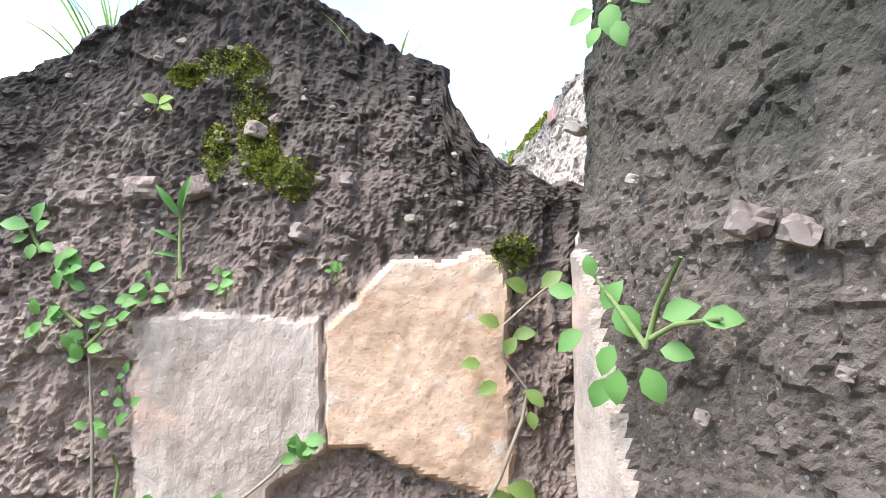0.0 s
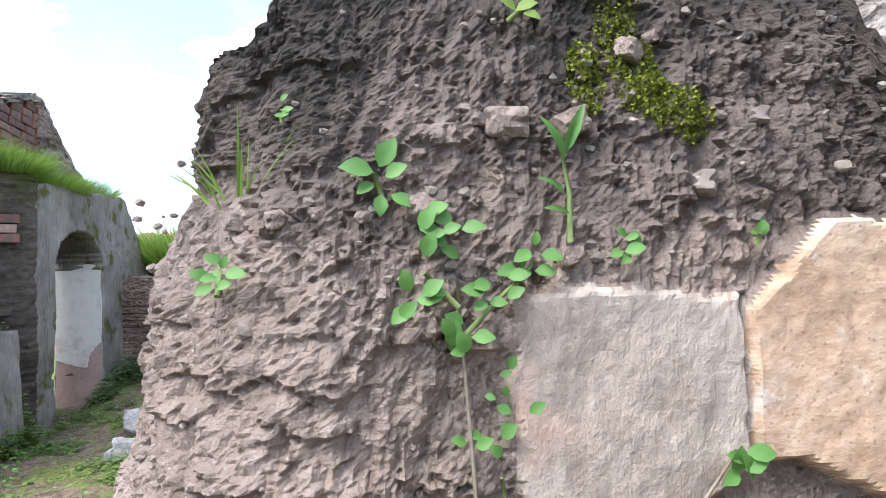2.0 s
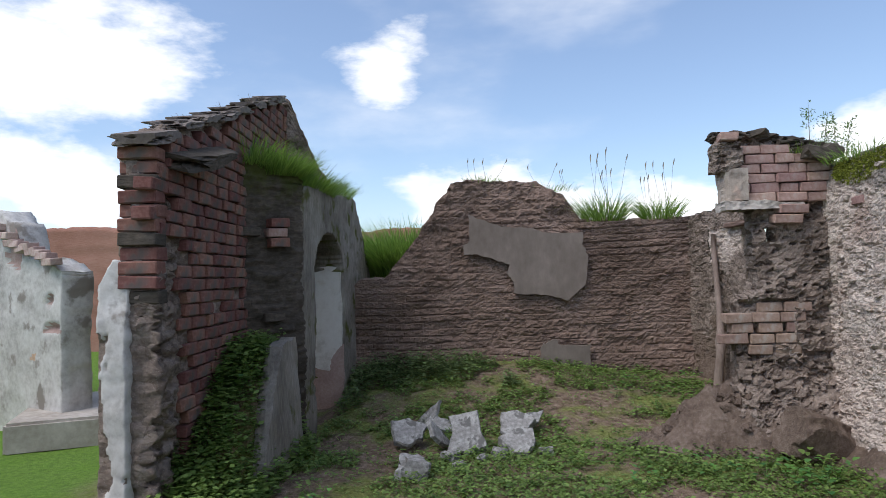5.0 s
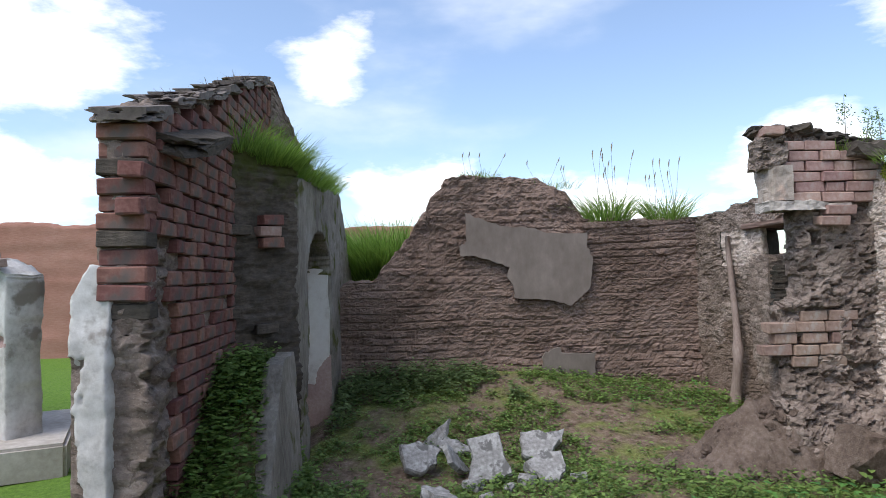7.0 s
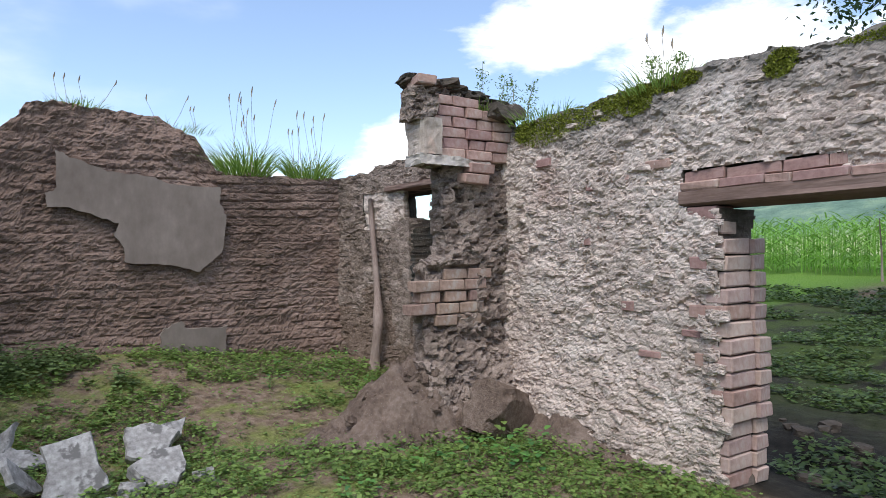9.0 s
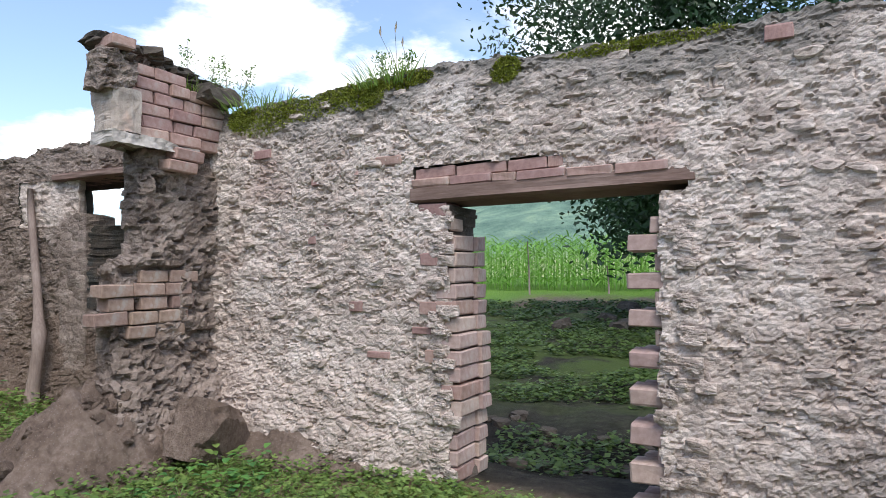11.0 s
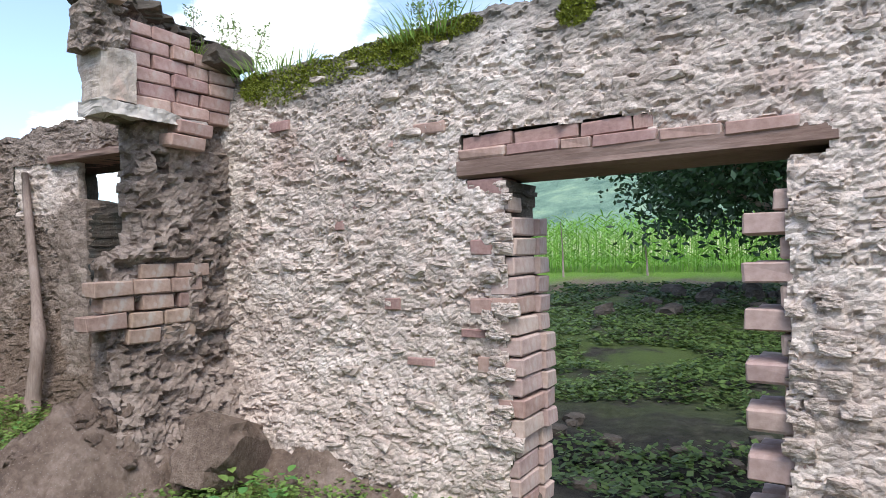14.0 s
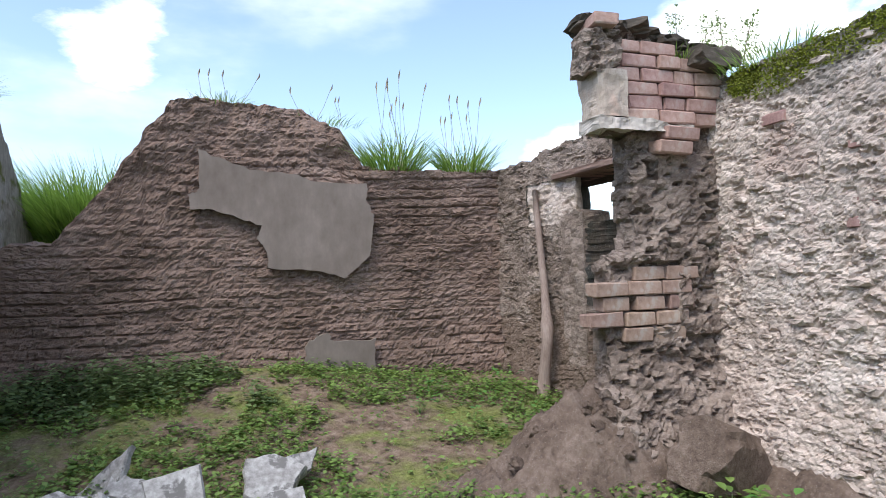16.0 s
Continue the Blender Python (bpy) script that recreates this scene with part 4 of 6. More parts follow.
tagged(pilaster, "white plastered end of the brick wall, flaking", "pilaster", kind="structure")

# the pier's brick head and the brick patch at its middle
rnd = random.Random(31)
pier_head = profile([(3.0, 2.97), (3.25, 2.99), (3.6, 2.93), (4.0, 2.80)], 0, 1, 0)
for c in range(7):
    z = 2.385 + 0.093 * c
    x = 3.22 - 0.13 * (c % 2)
    while x < 3.88:
        ln = BL * rnd.choice((1.0, 1.0, 0.9, 0.6))
        if z + 0.045 < float(pier_head(x + ln / 2)):
            lay(pier, "pink", pose(x + ln / 2, PY + 0.045 + rnd.uniform(-0.014, 0.014), z, rnd.uniform(-1.5, 1.5), rnd.uniform(-1.2, 1.2), rnd.uniform(-2, 2)), rnd, (ln / BL, 1, rnd.uniform(0.88, 0.98)))
        x += ln + rnd.uniform(0.008, 0.016)
for z, x, w in ((2.27, 3.62, 1.0), (2.175, 3.56, 1.0)):
    lay(pier, "pink", pose(x, PY - 0.03, z, 2, 1, 3), rnd, (w, 1, 0.9))
for c in range(5):
    z = 0.94 + 0.1 * c
    x = (3.16, 2.92, 3.0, 2.96, 3.26)[c]
    for k in range((2, 3, 3, 3, 2)[c]):
        lay(pier, "tan", pose(x + BL / 2, PY + 0.072 + rnd.uniform(-0.012, 0.012), z, rnd.uniform(-2, 2), rnd.uniform(-1, 1), rnd.uniform(-2, 2)), rnd, (rnd.uniform(0.75, 1.0), 1, 1))
        x += BL * 0.9 + 0.012


def rock(name, mat, size, seed, flat=1.0, rough=0.22, sub=3):
    bm = bmesh.new()
    bmesh.ops.create_icosphere(bm, subdivisions=sub, radius=0.5)
    off = seed * 7.3
    dirs = np.array([v.co.normalized()[:] for v in bm.verts])
    n = fbm(dirs[:, 0] * 1.6 + off, dirs[:, 1] * 1.6, dirs[:, 2] * 1.6, 4, seed)
    q = np.clip(dirs * (0.5 + rough * n)[:, None], (-0.40, -0.40, -0.36), (0.40, 0.40, 0.36)) * np.array(size) * 1.2
    for v, co in zip(bm.verts, q):
        v.co = co
    for f in bm.faces:
        f.smooth = False
    me = bpy.data.meshes.new(name)
    bm.to_mesh(me)
    bm.free()
    me.materials.append(mat)
    return me


# grey stone capital and plastered flank at the pier's west end
cap = rough_wall("capital_stone", (2.94, 5.585), (3.17, 5.60), 0.26, profile([(0, 2.90), (0.1, 2.93), (0.23, 2.91)], 0.015, 9, 26), lambda u, z: 1.4 * rel_rubble(123, 1, 0.07, 0.05)(u, z) - 0.03 * smooth(2.72, 2.64, z) + 0.01, 0.014, 2.64, None, None, M_PIER, layers=6, cap=0.03, facet=True)
cap.parent = pier
cap2 = new("capital_block", brick_mesh("pink")[1])
cap2.parent = pier
cap2.matrix_basis = pose(3.05, 5.69, 2.965, 0, 3, 84) @ Matrix.Diagonal((0.95, 1.25, 0.85, 1))
flank = rough_wall("pier_flank", (3.01, 5.63), (3.22, 5.635), 0.26, profile([(0, 2.66), (0.21, 2.67)], 0.01, 9, 22), lambda u, z: 0.014 * fbm(u * 9, z * 9, 0.2, 4, 121) - 0.02 * smooth(0.05, 0.0, u), 0.014, 2.36, None, None, M_TAN, layers=4, facet=True)
flank.parent = pier
ledge = rough_wall("pier_ledge", (2.99, 5.60), (3.72, 5.64), 0.28, profile([(0, 2.35), (0.25, 2.36), (0.5, 2.335), (0.73, 2.32)], 0.015, 9, 23), lambda u, z: 0.03 * fbm(u * 9, z * 9, 0.2, 4, 122), 0.014, 2.29, None, None, M_PLASTER, layers=4, cap=0.03, facet=True)
ledge.parent = pier
for k in range(9):
    x = 3.02 + 0.108 * k
    c = new("head_crust", rock("head_crust", M_BLACKWALL, (0.19, 0.30, 0.085), 9 + k, 1, 0.3, 3))
    c.parent = pier
    c.matrix_basis = pose(x, 5.80 + 0.03 * (k % 3), float(pier_head(x)) + 0.025, 4 * (k % 3) - 4, 9, 17 * k)
clod = new("mossy_clod", rock("mossy_clod", M_BLACKWALL, (0.34, 0.34, 0.20), 14, 1, 0.3, 4))
clod.parent = pier
clod.matrix_basis = pose(3.90, 5.70, 2.80, 0, 10, 0)

# the doorway: toothed right jamb, brick left jamb, wooden lintel with bricks over it
rnd = random.Random(44)
for k, z in enumerate((1.51, 1.30, 1.09, 0.865, 0.66, 0.45, 0.24, 0.03)):
    big = 1.0 if k < 4 else (1.1 if k == 4 else 1.28)
    lay(east, "clay", pose(4.065, 2.385 - 0.15, z, rnd.uniform(-1.5, 1.5), rnd.uniform(-2, 2), 90 + rnd.uniform(-2, 2)), rnd, (1.12, 1.35, big))
    lay(east, "clay", pose(4.21, 2.36 - 0.15, z, 0, 0, 90 + rnd.uniform(-3, 3)), rnd, (1.05, 1.0, big))
    lay(east, "clay", pose(4.08, 2.245 - 0.15, z - 0.107, rnd.uniform(-1.5, 1.5), 0, 90 + rnd.uniform(-2, 2)), rnd, (1.05, 1.3, 1.05))
lay(east, "clay", pose(4.07, 2.25 - 0.13, 1.61, 0, 0, 90), rnd, (1.05, 1.3, 1.0))
for k in range(15):
    z = 0.05 + 0.107 * k
    step = 0.0 if k % 2 else 0.005
    y = 3.55 - (0.03 if 3 < k < 9 else 0.0)
    lay(east, "clay" if k % 5 else "pink", pose(4.095, y + step, z, rnd.uniform(-0.8, 0.8), rnd.uniform(-0.8, 0.8), rnd.uniform(-1, 1)), rnd, (1.0, 1.15, 1.04))
    lay(east, "clay", pose(4.30, y - 0.015 - step, z, 0, 0, rnd.uniform(-3, 3)), rnd, (0.5, 1.1, 1.04))
    if k % 3 == 1 and k < 14:
        lay(east, "pink", pose(4.035, y + 0.13 + step, z, rnd.uniform(-2, 2), 0, rnd.uniform(-2, 2)), rnd, (0.6, 1.0, 0.95))
lay(east, "clay", pose(4.05, 3.64, 1.67, 0, 0, 90), rnd, (1.0, 1.2, 0.9))
lay(east, "pink", pose(4.05, 3.65, 1.765, 0, 0, 90), rnd, (0.8, 1.4, 1.0))


def timber(name, length, w, h, mat, seed):
    bm = bmesh.new()
    n = 28
    rings = []
    for i in range(n + 1):
        t = i / n
        y = (t - 0.5) * length
        ring = []
        for k in range(16):
            a = 2 * math.pi * (k + 0.5) / 16
            sx, sz = max(-1, min(1, 1.35 * math.cos(a))), max(-1, min(1, 1.35 * math.sin(a)))
            e = 1 + 0.05 * float(fbm(np.array([sx * 2 + seed]), np.array([y * 1.5]), sz * 2.0, 4, seed)[0])
            ring.append(bm.verts.new((sx * w / 2 * e, y, sz * h / 2 * e)))
        rings.append(ring)
    for i in range(n):
        for k in range(16):
            bm.faces.new((rings[i][k], rings[i][(k + 1) % 16], rings[i + 1][(k + 1) % 16], rings[i + 1][k]))
    bm.faces.new(rings[0])
    bm.faces.new(list(reversed(rings[-1])))
    bmesh.ops.recalc_face_normals(bm, faces=bm.faces)
    me = bpy.data.meshes.new(name)
    bm.to_mesh(me)
    bm.free()
    me.materials.append(mat)
    return new(name, me)


beam = timber("lintel_beam", 1.80, 0.36, 0.105, M_WOOD, 3)
beam.parent = east
beam.matrix_basis = pose(4.12, 2.91, 1.868, -0.3, 3, 0)
y = 3.80
for k, w in enumerate((0.95, 1.0, 0.5, 1.05, 0.9, 1.0)):
    ln = 0.30 * w
    lay(east, "tile", pose(4.04, y - ln / 2, 1.950 - 0.004 * k, rnd.uniform(-0.6, 0.6), 0.6, 90 + rnd.uniform(-1, 1)), rnd, (w, 1.3, 1.0))
    y -= ln + 0.008
y = 3.79
for k, w in enumerate((1.15, 1.3, 0.95, 0.34)):
    ln = BL * w
    lay(east, "pink", pose(4.045, y - ln / 2, 2.012, rnd.uniform(-1, 1), 2, 90 + rnd.uniform(-2, 2)), rnd, (w, 1.15, 0.8))
    y -= ln + 0.01
# mortar and stones that lap over the jambs
LAP = [rock("mortar_lump", M_RUBBLE, (0.20, 0.07, 0.13), 160 + i, 1, 0.28, 3) for i in range(5)]
for i in range(70):
    z = rnd.uniform(0.05, 1.70)
    y = rnd.uniform(3.50, 3.64) if i % 2 else rnd.uniform(2.02, 2.19)
    if i % 2 == 0 and abs(((z - 0.09) / 0.215) % 1.0) < 0.2:
        y -= 0.05
    o = new("mortar_lump", rnd.choice(LAP))
    o.parent = east
    k = rnd.uniform(0.3, 0.65)
    o.matrix_basis = pose(3.945, y, z, rnd.uniform(-20, 20), rnd.uniform(-8, 8), 90 + rnd.uniform(-8, 8)) @ Matrix.Diagonal((k, k, k, 1))
# odd bricks that show in the rubble
for y, z, w, h in ((4.61, 1.71, 0.6, 0.6), (4.68, 1.60, 0.3, 0.7), (4.28, 1.12, 0.42, 0.8), (1.60, 2.56, 0.5, 0.9), (3.73, 0.97, 0.6, 0.5), (4.57, 2.02, 0.9, 0.5), (4.0, 2.13, 0.8, 0.7), (5.2, 2.28, 0.7, 0.8), (4.09, 0.79, 0.7, 0.5), (4.35, 2.06, 0.7, 0.4)):
    lay(east, "pink", pose(EX + 0.065, y, z, rnd.uniform(-4, 4), 0, 90 + rnd.uniform(-4, 4)), rnd, (w, 0.9, h))

# stones of the rubble that stand clear of the mortar
rnd = random.Random(52)
STONES = [rock("stone", M_RUBBLE, (0.13, 0.06, 0.07), 60 + i, 1, 0.25, 2) for i in range(6)]
spots = [(rnd.uniform(0.2, 5.6), rnd.uniform(0.1, 2.6)) for _ in range(260)]
spots = [(y, z) for y, z in spots if not (1.9 < y < 3.9 and z < 2.16)]
deeps = east_relief(EY - np.array([[p[0] for p in spots]]), np.array([[p[1] for p in spots]]))[0]
for (y, z), d in zip(spots, deeps):
    s = new("stone", rnd.choice(STONES))
    s.parent = east
    k = rnd.uniform(0.45, 1.15)
    s.matrix_basis = pose(EX - d + 0.012, y, z, rnd.uniform(-8, 8), rnd.uniform(-10, 10), 90 + rnd.uniform(-12, 12)) @ Matrix.Diagonal((k, k, k * rnd.uniform(0.6, 1), 1))

# pale post beside the window, leaning log, boulder, window head
postw = rough_wall("window_post", (3.68, 7.46), (3.73, 7.14), 0.30, profile([(0, 1.85), (0.2, 1.91), (0.42, 1.84)], 0.02, 12, 24), lambda u, z: 0.015 * fbm(u * 6, z * 6, 0.3, 3, 130), 0.02, 0.2, None, None, M_PIER, layers=3, facet=True)
postw.parent = east
wh = timber("window_lintel", 1.15, 0.42, 0.07, M_WOOD, 8)
wh.parent = east
wh.matrix_basis = pose(3.93, 7.0, 2.262, -1, 0, 8)


def tube(bm, pts, radii, seg=8):
    rings = []
    for i, (p, r) in enumerate(zip(pts, radii)):
        p = Vector(p)
        d = (Vector(pts[min(i + 1, len(pts) - 1)]) - Vector(pts[max(i - 1, 0)])).normalized()
        s = d.cross(Vector((0.31, 0.87, 0.37))).normalized()
        t = d.cross(s)
        rings.append([bm.verts.new(p + r * (math.cos(2 * math.pi * k / seg) * s + math.sin(2 * math.pi * k / seg) * t)) for k in range(seg)])
    for a, b in zip(rings, rings[1:]):
        for k in range(seg):
            f = bm.faces.new((a[k], a[(k + 1) % seg], b[(k + 1) % seg], b[k]))
            f.smooth = True
    bm.faces.new(rings[0])
    bm.faces.new(list(reversed(rings[-1])))


def thing(name, label, category, at=(0, 0, 0), group=""):
    ob = new(name)
    ob.location = at
    return tagged(ob, label, category, group)


bm = bmesh.new()
tube(bm, [(3.60, 7.82, 2.16), (3.585, 7.76, 1.9), (3.58, 7.70, 1.6), (3.57, 7.62, 1.25), (3.55, 7.55, 0.98), (3.53, 7.50, 0.84), (3.51, 7.47, 0.68), (3.49, 7.50, 0.40), (3.48, 7.52, 0.2)], [0.026, 0.032, 0.034, 0.036, 0.042, 0.062, 0.05, 0.055, 0.065], 12)
me = bpy.data.meshes.new("leaning_log")
bm.to_mesh(me)
bm.free()
me.materials.append(M_LOG)
tagged(new("leaning_log", me), "weathered brown log leaning against the wall beside the window", "log")
b = new("boulder", rock("boulder", M_MUD, (0.60, 0.42, 0.50), 21, 1, 0.14, 4))
b.matrix_basis = pose(3.55, 5.30, 0.20, 10, 22, 20)
tagged(b, "large brown earthy block fallen at the pier's foot", "boulder")

rnd = random.Random(88)
mounds = [o for o in scene.objects if o.name == "mud_mound"]
CLODS = [rock("clod", M_MUD, (0.17, 0.14, 0.11), 180 + i, 1, 0.28, 3) for i in range(5)]
for i in range(26):
    a, q = rnd.uniform(0, 6.283), rnd.uniform(0.1, 0.85)
    x, y = 3.05 + 1.15 * q * math.cos(a), 5.80 - abs(0.62 * q * math.sin(a))
    r2 = ((x - 3.08) / 1.30) ** 2 + ((y - 5.86) / 0.66) ** 2
    z = float(ground_h(x, y)) - 0.05 + 0.66 * math.exp(-3.5 * r2)
    o = new("clod", rnd.choice(CLODS))
    o.parent = mounds[0]
    k = rnd.uniform(0.3, 0.8)
    o.matrix_basis = pose(x, y, z + 0.005, rnd.uniform(0, 40), rnd.uniform(0, 40), rnd.uniform(0, 360)) @ Matrix.Diagonal((k, k, k, 1))

# broken roof remnant over the brick wall's head
rm = new("roof_remnant", rock("roof_remnant", M_BLACKWALL, (0.95, 0.34, 0.13), 33, 1, 0.25, 4))
rm.parent = left
rm.matrix_basis = Matrix.Translation(Vector((*LA, 2.70)) + LDIR * 0.62 + LN * 0.05) @ pose(0, 0, 0, 14, -15, 94)
for k in range(8):
    u = 0.1 + 0.45 * k
    c = new("coping_stone", rock("coping_stone", M_MORTAR, (0.48, 0.34, 0.10), 70 + k, 1, 0.32, 4))
    c.parent = left
    c.matrix_basis = Matrix.Translation(Vector((*LA, ltop(u) + 0.01)) + LDIR * u - LN * 0.13) @ pose(0, 0, 0, 0, -16 if u < 3.3 else 14, 94)
# bricks in the sooty stub
rnd = random.Random(71)
for x, z, kind in ((-1.40, 2.30, "old"), (-1.42, 2.20, "pink"), (-1.40, 2.10, "old"), (-1.62, 2.2, "sooty"), (-1.7, 1.5, "sooty"), (-1.45, 1.35, "sooty")):
    lay(stub, kind, pose(x, 5.32 + (x + 1.80) * 1.1 - 0.01, z, 0, rnd.uniform(-3, 3), 48 + rnd.uniform(-4, 4)), rnd, (0.8, 1, 0.95))

# broken pale slabs on the ground
def slab(pts, thick, at, seed, group="broken slabs"):
    bm = bmesh.new()
    rnd = random.Random(seed)
    ring = []
    for i, p in enumerate(pts):
        q = pts[(i + 1) % len(pts)]
        for t in (0, 0.33, 0.66):
            ring.append((p[0] + (q[0] - p[0]) * t + rnd.uniform(-0.012, 0.012), p[1] + (q[1] - p[1]) * t + rnd.uniform(-0.012, 0.012)))
    n = len(ring)
    lay0 = [bm.verts.new((u * 0.93, v * 0.93, thick / 2 + rnd.uniform(-0.003, 0.003))) for u, v in ring]
    lay1 = [bm.verts.new((u, v, thick / 4)) for u, v in ring]
    lay2 = [bm.verts.new((u * 0.95 + rnd.uniform(-0.01, 0.01), v * 0.95, -thick / 2)) for u, v in ring]
    mid = bm.verts.new((0.02, 0.01, thick / 2 + 0.003))
    for i in range(n):
        j = (i + 1) % n
        bm.faces.new((lay0[i], lay0[j], mid))
        bm.faces.new((lay1[i], lay1[j], lay0[j], lay0[i]))
        bm.faces.new((lay2[i], lay2[j], lay1[j], lay1[i]))
    bm.faces.new(list(reversed(lay2)))
    bmesh.ops.recalc_face_normals(bm, faces=bm.faces)
    me = bpy.data.meshes.new("stone_slab")
    bm.to_mesh(me)
    bm.free()
    me.materials.append(M_STONE)
    ob = new("stone_slab", me)
    ob.matrix_basis = at @ Matrix.Diagonal((0.96, 0.96, 0.95, 1))
    return tagged(ob, "broken pale grey-white slab lying in the weeds", "stone slab", group)


S1 = [(-0.20, 0.12), (-0.02, 0.17), (0.19, 0.10), (0.13, -0.06), (-0.02, -0.17), (-0.16, -0.12)]
S2 = [(-0.15, 0.22), (0.14, 0.24), (0.17, 0.02), (0.20, -0.16), (0.06, -0.23), (-0.20, -0.16), (-0.14, 0.02)]
S3 = [(-0.22, 0.05), (0.02, 0.10), (0.24, 0.13), (0.10, -0.04), (-0.12, -0.10)]
slab(S1, 0.09, pose(-0.11, 5.86, 0.14, 44, 6, 12), 1)
slab(S3, 0.05, pose(0.02, 6.42, 0.15, 58, -34, -18), 2)
slab(S3, 0.05, pose(0.16, 6.30, 0.12, 30, 20, -40), 3)
slab(S2, 0.10, pose(0.46, 5.66, 0.17, 52, -4, 4), 4)
slab(S3, 0.05, pose(0.20, 5.72, 0.13, 40, 52, 34), 5)
slab(S1, 0.10, pose(0.97, 6.02, 0.17, 42, 6, -12), 6)
slab(S3, 0.06, pose(1.10, 6.16, 0.19, 36, 5, 25), 7)
slab(S1, 0.11, pose(1.0, 5.60, 0.10, 34, -10, 24), 8)
for x, y, s, sd in ((0.03, 4.98, 0.34, 3), (0.78, 5.50, 0.15, 4), (0.33, 5.44, 0.16, 5), (1.22, 5.50, 0.14, 6), (0.62, 5.34, 0.10, 8), (0.42, 5.15, 0.11, 7)):
    r = new("stone_lump", rock("stone_lump", M_STONE, (s, s * 0.85, s * 0.75), 40 + sd, 1, 0.3))
    r.matrix_basis = pose(x, y, float(ground_h(x, y)) + s * 0.22, 10, 5, 30 * sd)
    tagged(r, "rounded whitish stone lying among the weeds", "stone", "loose stones")

# concrete step in the yard beyond the brick wall
def step_block():
    bm = bmesh.new()
    bmesh.ops.create_cube(bm, size=1.0)
    for v in bm.verts:
        v.co = Vector((v.co.x * 1.0, v.co.y * 1.9, v.co.z * 0.34))
    bmesh.ops.bevel(bm, geom=bm.edges[:], offset=0.03, segments=2, affect="EDGES")
    me = bpy.data.meshes.new("concrete_step")
    bm.to_mesh(me)
    bm.free()
    me.materials.append(M_PLASTER)
    return new("concrete_step", me)


st = step_block()
st.matrix_basis = pose(-4.25, 6.75, 0.14, 0, 0, 25)
tagged(st, "grey concrete step on the grass in the yard", "step")

rnd = random.Random(77)
for k in range(11):
    t = 3.95 + 0.12 * k
    p = Vector((-8.75, 8.63, 0)) + Vector((0.892, -0.452, 0)) * t
    lay(white, "clay", pose(p.x - 0.02, p.y - 0.04, 2.42 - 0.045 * k + rnd.uniform(-0.05, 0.05), rnd.uniform(-6, 6), rnd.uniform(-6, 6), -27 + rnd.uniform(-6, 6)), rnd, (0.8, 1.0, 0.9))


# ==== plants ====
class Green:
    """Gathers blades and leaves into one mesh."""

    def __init__(self, seed):
        self.v, self.f, self.rnd = [], [], random.Random(seed)

    def blade(self, root, direction, length, width, bend=0.5, seg=4):
        d = Vector(direction).normalized()
        side = d.cross(Vector((0, 0, 1)))
        side = side.normalized() if side.length > 0.05 else Vector((1, 0, 0))
        if abs(d.z) > 0.8:
            a = self.rnd.uniform(0, 6.3)
            side = Vector((math.cos(a), math.sin(a), 0))
        p, base = Vector(root), len(self.v)
        out = Vector((d.x, d.y, 0))
        out = out.normalized() if out.length > 0.01 else Vector((1, 0, 0))
        for i in range(seg + 1):
            t = i / seg
            w = width * (1 - t ** 1.6) * (0.55 + 0.9 * t if t < 0.5 else 1.0) / 2 + 0.0004
            self.v += [tuple(p - side * w), tuple(p + side * w)]
            d = (d + (out * 0.35 - Vector((0, 0, 1)) * 0.5) * bend / seg * 1.6).normalized()
            p = p + d * (length / seg)
        for i in range(seg):
            a = base + 2 * i
            self.f.append((a, a + 1, a + 3, a + 2))

    def leaf(self, root, direction, normal, length, width):
        d, nrm = Vector(direction).normalized(), Vector(normal)
        s = d.cross(nrm)
        s = s.normalized() if s.length > 0.01 else Vector((1, 0, 0))
        n = s.cross(d).normalized()
        r, b = Vector(root), len(self.v)
        for t, w, h in ((0, 0, 0), (0.25, 0.40, 0.10), (0.25, -0.40, 0.10), (0.55, 0.5, 0.10), (0.55, -0.5, 0.10), (0.82, 0.28, 0.0), (0.82, -0.28, 0.0), (1, 0, -0.12), (0.3, 0, 0.0), (0.6, 0, 0.0), (0.85, 0, -0.05)):
            self.v.append(tuple(r + d * (length * t) + s * (width * w) + n * (length * h)))
        for q in ((0, 8, 1), (0, 2, 8), (1, 8, 9, 3), (2, 4, 9, 8), (3, 9, 10, 5), (4, 6, 10, 9), (5, 10, 7), (6, 7, 10)):
            self.f.append(tuple(b + i for i in q))

    def small_leaf(self, root, direction, normal, length, width):
        d = Vector(direction).normalized()
        s = d.cross(Vector(normal))
        s = s.normalized() if s.length > 0.01 else Vector((1, 0, 0))
        r, b = Vector(root), len(self.v)
        self.v += [tuple(r), tuple(r + d * length * 0.5 + s * width / 2), tuple(r + d * length), tuple(r + d * length * 0.5 - s * width / 2)]
        self.f.append((b, b + 1, b + 2, b + 3))

    def make(self, name, mat, parent=None):
        return mesh_of(name, self.v, self.f, mat, parent)


